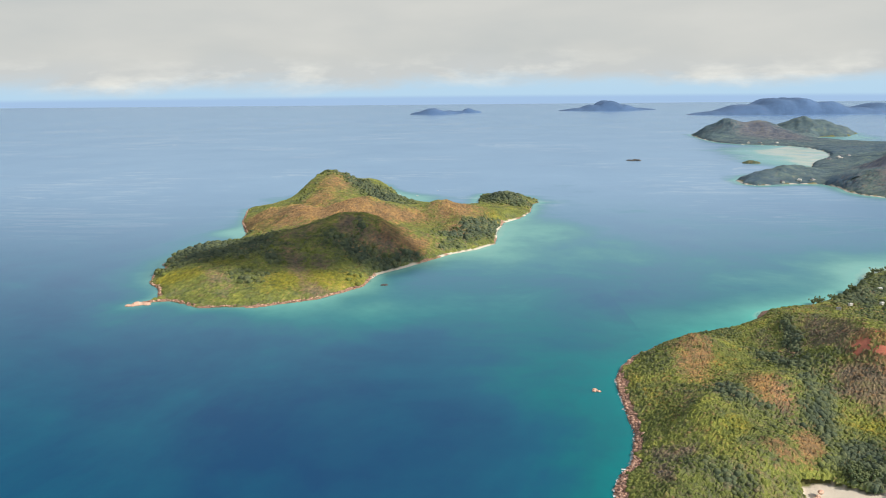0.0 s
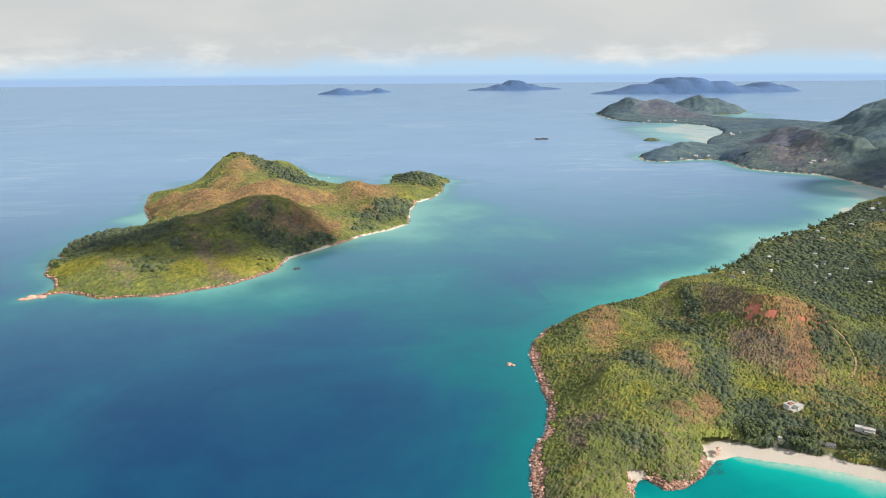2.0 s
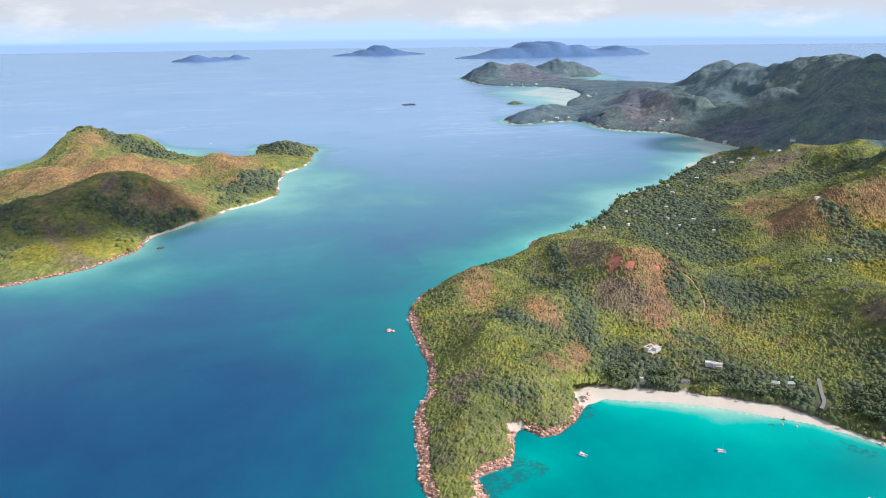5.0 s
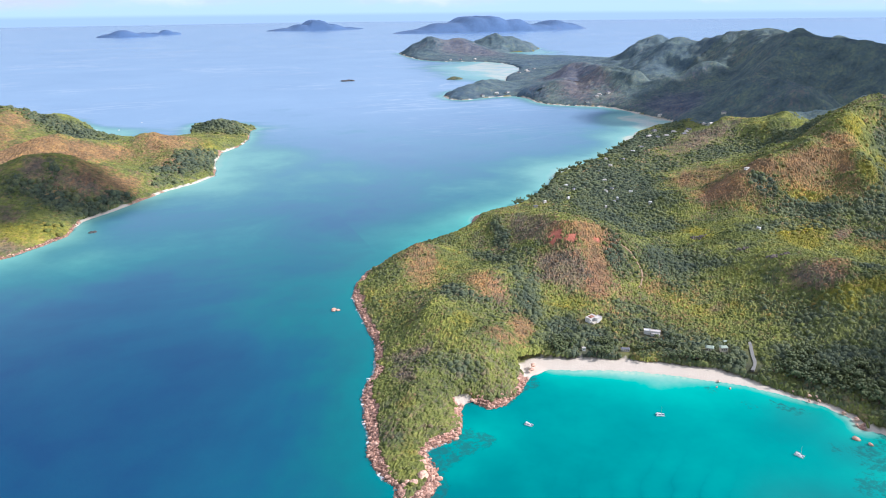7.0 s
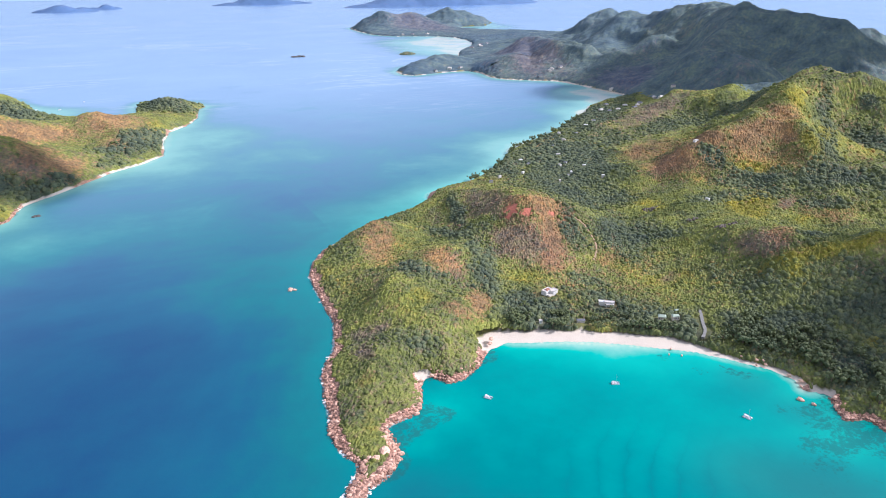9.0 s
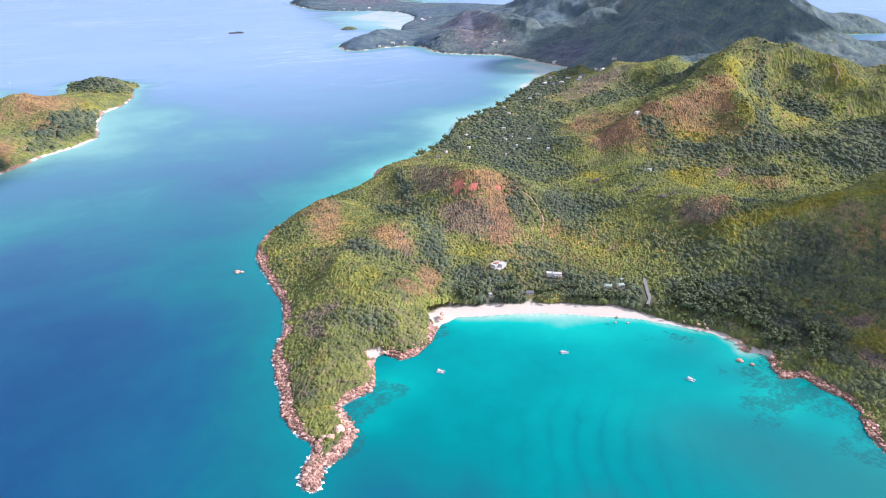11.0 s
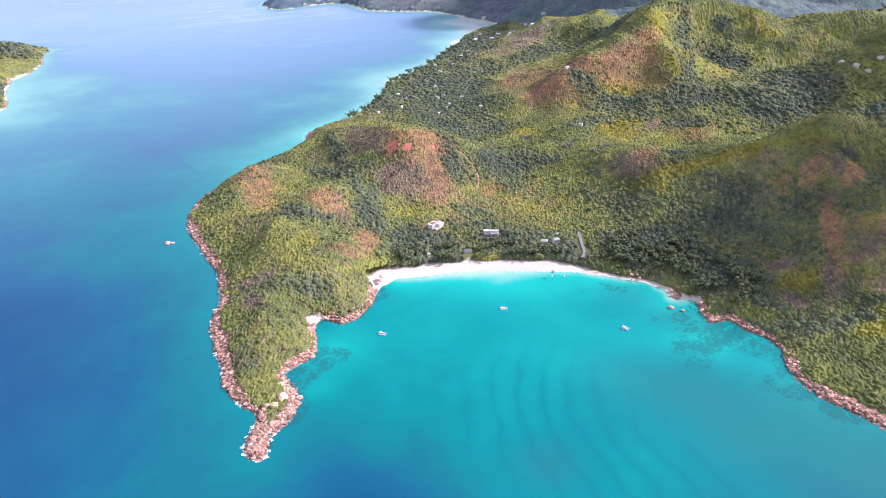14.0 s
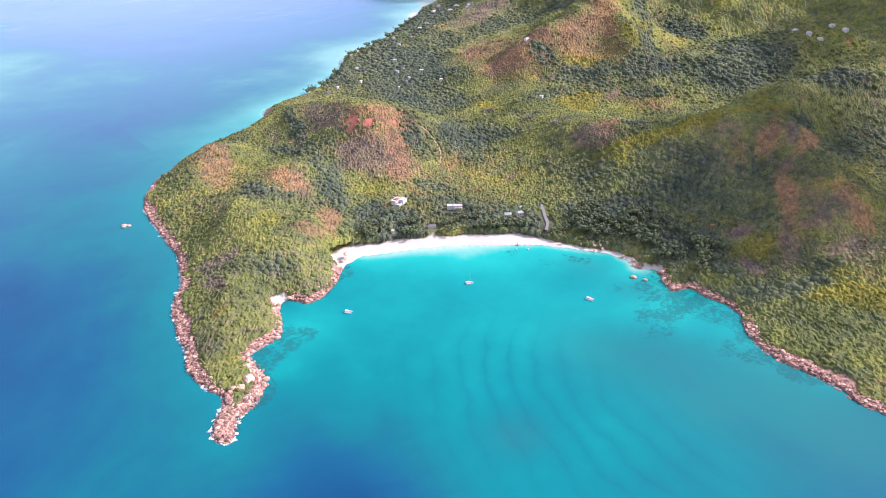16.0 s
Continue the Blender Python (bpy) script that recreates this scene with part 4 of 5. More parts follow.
far_island("far_island", 1525, 2960, 1010, 240, 0.1, [(-0.5, 36, 0.3), (-0.28, 56, 0.22), (-0.12, 58, 0.2), (0.1, 48, 0.2), (0.35, 26, 0.2), (0.62, 36, 0.2), (0.8, 28, 0.14), (-0.8, 14, 0.25)], "long hilly island on the horizon, tinted blue-grey with haze", 1)
far_island("far_island", 845, 3560, 500, 150, 0.1, [(0.0, 46, 0.28), (-0.3, 24, 0.25), (0.3, 24, 0.25), (-0.65, 9, 0.25), (0.65, 9, 0.3)], "small hilly island on the horizon, tinted blue-grey with haze", 2)
far_island("far_island", 0, 3230, 240, 110, 0.1, [(-0.15, 23, 0.5), (0.5, 13, 0.4), (-0.7, 10, 0.3)], "small low island on the horizon, tinted blue-grey with haze", 3)
far_island("far_island", 140, 3400, 150, 60, 0.1, [(0.15, 17, 0.4), (-0.5, 7, 0.4), (0.7, 7, 0.3)], "tiny low island on the horizon, tinted blue-grey with haze", 4)


# ---- things ----
def part(name, bm, mat, parent, label=""):
    me = bpy.data.meshes.new(name)
    bmesh.ops.recalc_face_normals(bm, faces=bm.faces)
    bm.to_mesh(me)
    bm.free()
    me.materials.append(mat)
    ob = new(name, me)
    ob.parent = parent
    return tagged(ob, label) if label else ob


def box(bm, cx, cy, cz, sx, sy, sz, bevel=0.0, turn=0.0):
    made = bmesh.ops.create_cube(bm, size=1.0)["verts"]
    for v in made:
        v.co = Vector((v.co.x * sx, v.co.y * sy, v.co.z * sz))
    bmesh.ops.rotate(bm, verts=made, cent=(0, 0, 0), matrix=Matrix.Rotation(turn, 3, "Z"))
    bmesh.ops.translate(bm, verts=made, vec=(cx, cy, cz))
    if bevel:
        edges = list({e for v in made for e in v.link_edges})
        bmesh.ops.bevel(bm, geom=edges, offset=bevel, segments=2, affect="EDGES")
    return bm


def ground_at(x, y, poly=MAINLAND, ridges=MAIN_RIDGES):
    return float(height(poly, ridges, np.array([float(x)]), np.array([float(y)]))[0][0])


ROOF_GREEN = plain("pale_green_roof", (0.42, 0.50, 0.40), 0.6)
ROOF_GREY = plain("slate_grey_roof", (0.20, 0.20, 0.24), 0.6)
ROOF_PALE = plain("pale_concrete_roof", (0.66, 0.61, 0.57), 0.8)
ROOF_RED = plain("weathered_red_roof", (0.36, 0.16, 0.11), 0.7)
PLASTER = plain("cream_plaster", (0.70, 0.64, 0.56), 0.85)
GLASS = plain("dark_window_glass", (0.03, 0.035, 0.04), 0.12)
CONCRETE = plain("pale_worn_concrete", (0.28, 0.27, 0.25), 0.9, 0.0, 0.25, 0.8)
DIRT = plain("dusty_track", (0.42, 0.30, 0.19), 0.95, 0.0, 0.25, 0.6)
ALLOY = plain("mast_alloy", (0.6, 0.6, 0.6), 0.35, 0.8)
CANVAS = plain("blue_grey_canvas", (0.16, 0.22, 0.30), 0.9)
GELCOAT = plain("white_gelcoat", (0.82, 0.83, 0.83), 0.25)


def wall_box(sx, sy, sz):
    return box(bmesh.new(), 0, 0, sz / 2 - 0.4, sx, sy, sz + 0.8, 0.015)


def pitched_roof(sx, sy, base, rise, over=0.12, hip=0.35):
    bm = bmesh.new()
    x, y = sx / 2 + over, sy / 2 + over
    r = x - min(x * 0.9, hip * sy) if hip else x
    low = [bm.verts.new(p) for p in ((-x, -y, base), (x, -y, base), (x, y, base), (-x, y, base))]
    eave = [bm.verts.new((v.co.x, v.co.y, base + 0.07)) for v in low]
    top = [bm.verts.new((-r, 0, base + rise)), bm.verts.new((r, 0, base + rise))]
    bm.faces.new(low[::-1])
    for k in range(4):
        bm.faces.new((low[k], low[(k + 1) % 4], eave[(k + 1) % 4], eave[k]))
    bm.faces.new((eave[0], eave[1], top[1], top[0]))
    bm.faces.new((eave[2], eave[3], top[0], top[1]))
    bm.faces.new((eave[1], eave[2], top[1]))
    bm.faces.new((eave[3], eave[0], top[0]))
    return bm


def flat_roof(sx, sy, base, cx=0.0, cy=0.0):
    """A slab with a low parapet round it."""
    bm = box(bmesh.new(), cx, cy, base + 0.04, sx + 0.16, sy + 0.16, 0.08, 0.01)
    for px, py, lx, ly in ((0, sy / 2 + 0.05, sx + 0.16, 0.06), (0, -sy / 2 - 0.05, sx + 0.16, 0.06), (sx / 2 + 0.05, 0, 0.06, sy), (-sx / 2 - 0.05, 0, 0.06, sy)):
        box(bm, cx + px, cy + py, base + 0.13, lx, ly, 0.1)
    return bm


def openings(parent, sx, sy, z, count, tall=0.26):
    for side in (-1, 1):
        for k in range(count):
            x = (k + 0.5) / count * sx - sx / 2
            part("door" if side < 0 and k == count // 2 else "window", box(bmesh.new(), x, side * (sy / 2 + 0.012), z, min(0.26, sx / count * 0.55), 0.05, tall), GLASS, parent)


def house(x, y, turn, sx, sy, sz, roof_mat, roof_name, label, flat=False, count=3, wall=None, poly=MAINLAND, ridges=MAIN_RIDGES, group=""):
    top = new("house")
    top.matrix_world = pose(x, y, ground_at(x, y, poly, ridges) + 0.1, 0, 0, turn)
    walls = part("wall", wall_box(sx, sy, sz), wall or WHITE, top)
    part("roof", flat_roof(sx, sy, sz) if flat else pitched_roof(sx, sy, sz, 0.35 * sy), roof_mat, top, roof_name)
    openings(walls, sx, sy, sz * 0.5, count)
    tagged(top, label, "house", group)
    return top


# the houses behind the beach
bungalow = house(167.2, 190.1, 20, 3.0, 1.5, 1.0, ROOF_PALE, "pale flat roof", "white stepped villa with pale flat roofs among trees", True, 4)
part("wing_wall", box(bmesh.new(), 1.2, -1.2, 0.25, 2.0, 1.4, 1.3, 0.02), WHITE, bungalow)
part("roof", flat_roof(2.0, 1.4, 0.9, 1.2, -1.2), ROOF_PALE, bungalow, "pale flat roof")
part("terrace", box(bmesh.new(), -0.6, -1.35, 0.0, 1.4, 0.9, 0.5, 0.02), PLASTER, bungalow, "cream stone terrace")
part("gable_roof", pitched_roof(1.4, 1.0, 1.0, 0.4), ROOF_RED, bungalow, "weathered red pitched roof")
lodge = house(183.1, 173.3, -38, 2.6, 1.2, 1.1, ROOF_PALE, "pale flat roof", "long white flat-roofed lodge behind the beach", True, 6)
part("wing_wall", box(bmesh.new(), -2.05, 0.3, 0.25, 1.5, 1.2, 1.5, 0.02), WHITE, lodge)
part("roof", flat_roof(1.5, 1.2, 1.0, -2.05, 0.3), WHITE, lodge, "white flat roof")
part("porch_roof", box(bmesh.new(), 0.2, -0.85, 0.75, 2.2, 0.6, 0.06, 0.01), ROOF_PALE, lodge)
for k in range(4):
    part("porch_post", box(bmesh.new(), -0.75 + 0.6 * k, -1.1, 0.35, 0.06, 0.06, 0.78), WHITE, lodge)
house(167.1, 168.9, -30, 2.8, 1.3, 0.7, ROOF_GREY, "dark grey pitched roof", "low house with a dark grey roof under trees", False, 4, PLASTER)
house(153.8, 174.2, -15, 1.1, 0.9, 0.9, ROOF_PALE, "pale roof", "small white beach house at the wood's edge", True, 2)
restaurant = house(192.6, 156.3, -42, 1.7, 1.3, 0.9, ROOF_GREEN, "pale green hipped roof", "beach restaurant with a pale green hipped roof", False, 3, PLASTER)
green_house = house(196.6, 154.1, -20, 1.6, 1.1, 0.9, ROOF_GREEN, "pale green hipped roof", "house with a pale green hipped roof near the car park", False, 3, PLASTER)
house(200.5, 157.5, -20, 1.3, 1.0, 0.8, ROOF_GREEN, "grey-green hipped roof", "small house with a grey-green roof among trees", False, 2, PLASTER)
hill_villa = house(324, 276.5, 10, 5.0, 2.4, 1.2, ROOF_PALE, "pale flat roof", "white hilltop villa on the red spur", True, 5)
part("wing_wall", box(bmesh.new(), 3.4, 1.0, 0.3, 2.2, 1.8, 1.4, 0.02), WHITE, hill_villa)
part("roof", flat_roof(2.2, 1.8, 1.0, 3.4, 1.0), WHITE, hill_villa)
for thing, size in ((bungalow, 1.4), (lodge, 1.35), (restaurant, 1.45), (green_house, 1.45), (hill_villa, 0.6)):
    thing.matrix_world = thing.matrix_world @ Matrix.Diagonal((size, size, size, 1))

for k, (x, y) in enumerate(VILLAGE):
    far = 0.8 + max(0.0, (y - 300) / 250)
    kind = k % 3
    house(x, y, (k * 47) % 180, (1.9 + 0.5 * (k % 4) / 3) * far, 1.3 * far, 1.1, (WHITE, ROOF_GREY, ROOF_PALE)[kind], ("white roof", "grey roof", "pale roof")[kind],
          ("white house with a white roof among trees", "white house with a grey roof among trees", "white house with a pale roof among trees")[kind], False, 2, group="village houses in the wooded plain")
TOWN = [(428, 489), (425, 474), (436, 476), (441, 461), (452, 470), (463, 480), (470, 462), (482, 478), (455, 490), (446, 505), (498, 500), (520, 500), (523, 592), (510, 708), (536, 722), (545, 717), (528, 715), (612, 1066), (640, 1090), (655, 1110), (628, 1062), (672, 1120),
        (640, 1420), (660, 1415), (690, 1405), (432, 832), (455, 838), (470, 836)]
for k, (x, y) in enumerate(TOWN):
    far = 1.4 + y / 900
    kind = k % 2
    house(x, y, (k * 61) % 180, 2.2 * far, 1.5 * far, 1.5, (ROOF_PALE, ROOF_GREY)[kind], ("pale roof", "grey roof")[kind], ("cream house with a pale roof near the bay", "cream house with a grey roof near the bay")[kind], False, 2, PLASTER, group="houses round the far bay")
for x, y in ((458.5, 188), (453.6, 177.5), (474.5, 174.3), (474, 166.2), (455.7, 171.5)):
    house(x, y, x * 7 % 180, 3.0, 2.0, 1.3, ROOF_PALE, "pale roof", "pale house in the upper valley", False, 2, group="houses in the upper valley")


def ribbon(name, line, width, mat, label, lift=0.3):
    """A strip of road laid on the ground."""
    pts = []
    for k in range(len(line) - 1):
        p = [Vector(line[min(max(k + o, 0), len(line) - 1)]) for o in (-1, 0, 1, 2)]
        n = max(3, int((p[2] - p[1]).length / 0.8))
        for q in range(n + (k == len(line) - 2)):
            u = q / n
            pts.append(tuple(0.5 * (2 * p[1] + (p[2] - p[0]) * u + (2 * p[0] - 5 * p[1] + 4 * p[2] - p[3]) * u * u + (3 * p[1] - p[0] - 3 * p[2] + p[3]) * u ** 3)))
    bm = bmesh.new()
    rows = []
    for k, (x, y) in enumerate(pts):
        ax, ay = pts[max(0, k - 1)]
        bx, by = pts[min(len(pts) - 1, k + 1)]
        l = math.hypot(bx - ax, by - ay)
        nx, ny = -(by - ay) / l, (bx - ax) / l
        w = width * (0.85 + 0.3 * noise.noise((x * 0.3, y * 0.3, 1)))
        row = []
        for s in (-0.5, -0.2, 0.2, 0.5):
            px, py = x + nx * w * s, y + ny * w * s
            row.append(bm.verts.new((px, py, ground_at(px, py) + lift)))
        for s in (0.5, -0.5):
            px, py = x + nx * w * s, y + ny * w * s
            row.append(bm.verts.new((px, py, ground_at(px, py) - 0.4)))
        rows.append(row)
    for a, b in zip(rows, rows[1:]):
        for k in range(6):
            bm.faces.new((a[k], a[(k + 1) % 6], b[(k + 1) % 6], b[k]))
    ob = part(name, bm, mat, None)
    return tagged(ob, label, "road", kind="structure")


ribbon("access_road", [(208, 154), (206.6, 152.2), (202.8, 147.4), (199.6, 143), (196.2, 140.6)], 1.2, CONCRETE, "pale worn road end behind the beach")
ribbon("hill_track", [(206, 231), (208.2, 228.1), (210.6, 225.2), (210.2, 219.6), (208.7, 214.7), (205, 209.5), (200.6, 205.4)], 0.75, DIRT, "dusty pale track winding down the wooded slope")
ribbon("ridge_path", [(505, 276.7), (503.4, 271.9), (498, 267.1), (494.4, 265.8), (491.9, 262.9)], 1.1, DIRT, "pale sandy path over the grassy ridge", 1.3)
ribbon("foot_path", [(124, 197), (127, 194.5), (131, 193.5), (133, 190), (131, 187)], 0.5, DIRT, "bare earth path across the heath")


# boats
def catamaran(x, y, turn, label, mast=True):
    """A sailing catamaran about 2.9 long, bow along its x."""
    top = new("catamaran")
    for side in (-1, 1):
        bm = bmesh.new()
        rings = []
        for t in np.linspace(0, 1, 9):
            px = -1.4 + 2.85 * t
            w = 0.19 * (1 - max(0.0, (t - 0.55) / 0.45) ** 1.8 * 0.92) * (0.75 + 0.25 * min(1, t * 6))
            zt = 0.36 + 0.06 * t
            rings.append([bm.verts.new((px, side * 0.58 + dy * w, dz)) for dy, dz in ((-1, zt), (-0.95, 0.12), (-0.45, -0.12), (0.45, -0.12), (0.95, 0.12), (1, zt))])
        for a, b in zip(rings, rings[1:]):
            for k in range(6):
                bm.faces.new((a[k], a[(k + 1) % 6], b[(k + 1) % 6], b[k]))
        bm.faces.new(rings[0])
        bm.faces.new(rings[-1][::-1])
        part("hull", bm, GELCOAT, top)
    part("bridge_deck", box(bmesh.new(), -0.25, 0, 0.36, 1.7, 1.1, 0.14, 0.04), GELCOAT, top)
    cabin = part("cabin", box(bmesh.new(), -0.05, 0, 0.55, 1.05, 0.95, 0.3, 0.1), GELCOAT, top)
    part("windscreen", box(bmesh.new(), 0.44, 0, 0.57, 0.12, 0.7, 0.13, 0.02), GLASS, cabin)
    for side in (-1, 1):
        part("side_window", box(bmesh.new(), -0.05, side * 0.47, 0.58, 0.7, 0.04, 0.1, 0.01), GLASS, cabin)
        part("hatch", box(bmesh.new(), 0.55, side * 0.58, 0.42, 0.16, 0.14, 0.04, 0.01), GLASS, top)
    part("bimini", box(bmesh.new(), -0.85, 0, 0.83, 0.7, 0.9, 0.05, 0.02), GELCOAT, top, "white cockpit roof")
    for sx, sy in ((-1.15, -0.4), (-1.15, 0.4), (-0.55, -0.4), (-0.55, 0.4)):
        part("roof_post", box(bmesh.new(), sx, sy, 0.6, 0.03, 0.03, 0.44), ALLOY, top)
    part("trampoline", box(bmesh.new(), 0.85, 0, 0.34, 0.8, 0.8, 0.02), CANVAS, top, "grey bow netting")
    part("cross_beam", box(bmesh.new(), 1.28, 0, 0.37, 0.07, 1.2, 0.07, 0.02), ALLOY, top)
    if mast:
        part("mast", box(bmesh.new(), 0.3, 0, 2.1, 0.06, 0.05, 3.0, 0.01), ALLOY, top)
        part("boom", box(bmesh.new(), -0.5, 0, 1.12, 1.6, 0.09, 0.1, 0.02), CANVAS, top, "boom with a furled sail")
    top.matrix_world = pose(x, y, 0.0, 0, 0, turn) @ Matrix.Diagonal((0.86, 0.86, 0.86, 1))
    return tagged(top, label, "catamaran", "yachts at anchor in the bay")


catamaran(115.8, 144.6, -55, "white motor catamaran at anchor in turquoise water", False)
catamaran(153.9, 133.7, -30, "white sailing catamaran at anchor in turquoise water")
catamaran(175.2, 102.9, -75, "white sailing catamaran anchored near the reef")
for x, y, a in ((-2, 760, 30), (20, 800, 75), (-22, 770, 10)):
    b = copy_thing(bpy.data.objects["catamaran"], pose(x, y, 0, 0, 0, a))
    tagged(b, "small white yacht at anchor behind the island", "catamaran", "yachts behind the island")


# ---- single trees and palms ----
BARK = plain("grey_brown_bark", (0.16, 0.12, 0.085), 0.95, 0.0, 0.3, 6.0)


def make_single_leaf(name, low, high):
    m, g = material(name)
    geo = g.add("NewGeometry")
    tone = g.add("ObjectInfo").outputs["Random"]
    c = g.mix(g.noise(geo.outputs["Position"], 2.0, 5.0, 0.65), low, high)
    c = g.mix(1.0, c, g.ramp(g.math("ADD", g.math("MULTIPLY", tone, 0.5), g.math("MULTIPLY", geo.outputs["Random Per Island"], 0.5)), (0.2, (0.7, 0.75, 0.75)), (0.8, (1.25, 1.2, 1.0))), "MULTIPLY")
    finish(g, c, 0.75, bump(g, g.noise(geo.outputs["Position"], 6.0, 4.0, 0.7), 0.8, 0.2))
    return m


TREE_LEAF = make_single_leaf("broad_leaves", (0.07, 0.10, 0.05), (0.17, 0.20, 0.085))
PALM_LEAF = make_single_leaf("palm_fronds", (0.07, 0.10, 0.03), (0.16, 0.19, 0.06))


def tube(bm, a, b, ra, rb, sides=6):
    a, b = Vector(a), Vector(b)
    way = (b - a).normalized()
    side = way.orthogonal().normalized()
    other = way.cross(side)
    rings = [[bm.verts.new(p + (side * math.cos(k / sides * 6.283) + other * math.sin(k / sides * 6.283)) * r) for k in range(sides)] for p, r in ((a, ra), (b, rb))]
    for k in range(sides):
        bm.faces.new((rings[0][k], rings[0][(k + 1) % sides], rings[1][(k + 1) % sides], rings[1][k]))
    bm.faces.new(rings[1])
    bm.faces.new(rings[0][::-1])


def broad_tree(seed):
    """A spreading shore tree: tapered trunk, five limbs and a ragged crown of leaf clumps."""
    r = random.Random(seed)
    top = new("tree")
    bm = bmesh.new()
    tube(bm, (0, 0, -0.4), (0.05, 0, 0.8), 0.13, 0.09)
    part("trunk", bm, BARK, top)
    tips = []
    for k in range(5):
        a = k / 5 * 6.283 + r.uniform(-0.4, 0.4)
        tip = (math.cos(a) * r.uniform(0.5, 0.9), math.sin(a) * r.uniform(0.5, 0.9), r.uniform(1.1, 1.6))
        bm = bmesh.new()
        tube(bm, (0.05, 0, 0.7), tip, 0.06, 0.025)
        part("limb", bm, BARK, top)
        tips.append(tip)
    bm = bmesh.new()
    for k in range(34):
        q = tips[k % 5]
        c = Vector(q) + Vector((r.gauss(0, 0.32), r.gauss(0, 0.32), r.gauss(0.1, 0.2)))
        made = bmesh.ops.create_icosphere(bm, subdivisions=1, radius=r.uniform(0.16, 0.34), matrix=Matrix.Translation(c) @ Matrix.Rotation(r.uniform(0, 6), 4, "Z"))["verts"]
        for v in made:
            v.co = c + (v.co - c) * r.uniform(0.65, 1.3)
    part("crown", bm, TREE_LEAF, top)
    return tagged(top, "spreading dark green shore tree behind the beach", "tree", "trees along the beach")


def palm(seed):
    """A leaning coconut palm with drooping fronds."""
    r = random.Random(seed)
    top = new("palm_tree")
    bm = bmesh.new()
    for k in range(4):
        tube(bm, (0.05 * k * k * 0.4, 0, -0.3 + 0.55 * k), (0.05 * (k + 1) ** 2 * 0.4, 0, 0.28 + 0.55 * k), 0.07 - 0.01 * k, 0.06 - 0.01 * k)
    part("trunk", bm, BARK, top)
    head = Vector((0.32, 0, 1.93))
    for k in range(11):
        a = k / 11 * 6.283 + r.uniform(-0.2, 0.2)
        up = r.uniform(0.1, 0.6)
        bm = bmesh.new()
        rows = []
        for q in range(6):
            u = q / 5
            p = head + Vector((math.cos(a) * u * 0.95, math.sin(a) * u * 0.95, up * u - 0.85 * u * u))
            w = 0.13 * math.sin(0.35 + u * 2.6)
            n = Vector((-math.sin(a), math.cos(a), 0))
            rows.append((bm.verts.new(p + n * w - Vector((0, 0, w * 0.6))), bm.verts.new(p), bm.verts.new(p - n * w - Vector((0, 0, w * 0.6)))))
        for f, h in zip(rows, rows[1:]):
            bm.faces.new((f[0], f[1], h[1], h[0]))
            bm.faces.new((f[1], f[2], h[2], h[1]))
        part("frond", bm, PALM_LEAF, top)
    return tagged(top, "coconut palm with drooping fronds among the houses", "palm tree", "palms among the houses")


def scatter(thing, places, low, high, seed):
    r = random.Random(seed)
    places = [p for p in places if all(math.hypot(p[0] - cx, p[1] - cy) > cr + 1.0 for cx, cy, cr in CLEAR)]
    for k, (x, y) in enumerate(places):
        m = pose(x, y, ground_at(x, y) + 0.05, 0, 0, r.uniform(0, 360))
        size = r.uniform(low, high)
        if k < len(thing):
            ob = thing[k]
            ob.matrix_world = m @ Matrix.Diagonal((size, size, size, 1))
        else:
            ob = thing[k % len(thing)]
            ob.scale = (size, size, size)
            copy_thing(ob, m)


def beach_edge(count, lo, hi, seed):
    r = random.Random(seed)
    out = []
    for k in range(count):
        a = r.uniform(0, 10)
        i = int(a)
        (ax, ay), (bx, by) = BAY[i], BAY[i + 1]
        l = math.hypot(bx - ax, by - ay)
        off = r.uniform(lo, hi)
        t = a - i
        out.append((ax + (bx - ax) * t - (by - ay) / l * off, ay + (by - ay) * t + (bx - ax) / l * off))
    return out


scatter([broad_tree(1), broad_tree(2), broad_tree(3)], beach_edge(70, 7.6, 16.0, 4), 1.0, 1.7, 6)
scatter([palm(1), palm(2)], beach_edge(26, 11.0, 24.0, 8) + [(168, 180), (171, 178), (174, 176), (170, 175), (176, 179), (165, 176), (178, 172), (172, 182)], 0.9, 1.4, 7)


r = random.Random(12)
great = []
while len(great) < 46:
    x, y = r.uniform(203, 232), r.uniform(88, 140)
    if inland(MAINLAND, np.array([x]), np.array([y]))[0] > (8.5 if y > 104 else 2.5) and math.hypot(x - 214, (y - 112) * 0.6) < 17:
        great.append((x, y))
scatter([broad_tree(4), broad_tree(5)], great, 1.5, 2.3, 13)
shore = []
for (ax, ay), (bx, by) in zip(COVE[21:29], COVE[22:30]):
    for k in range(5):
        u, off = r.random(), r.uniform(0.6, 3.5)
        l = math.hypot(bx - ax, by - ay)
        shore.append((ax + (bx - ax) * u - (by - ay) / l * off, ay + (by - ay) * u + (bx - ax) / l * off))
shore_tree = tagged(broad_tree(6), "tall dark green tree leaning over the long bay's shore", "tree", "trees along the long bay")
scatter([shore_tree], [q for q in shore if inland(MAINLAND, np.array([q[0]]), np.array([q[1]]))[0] > 0.8], 1.1, 2.0, 14)


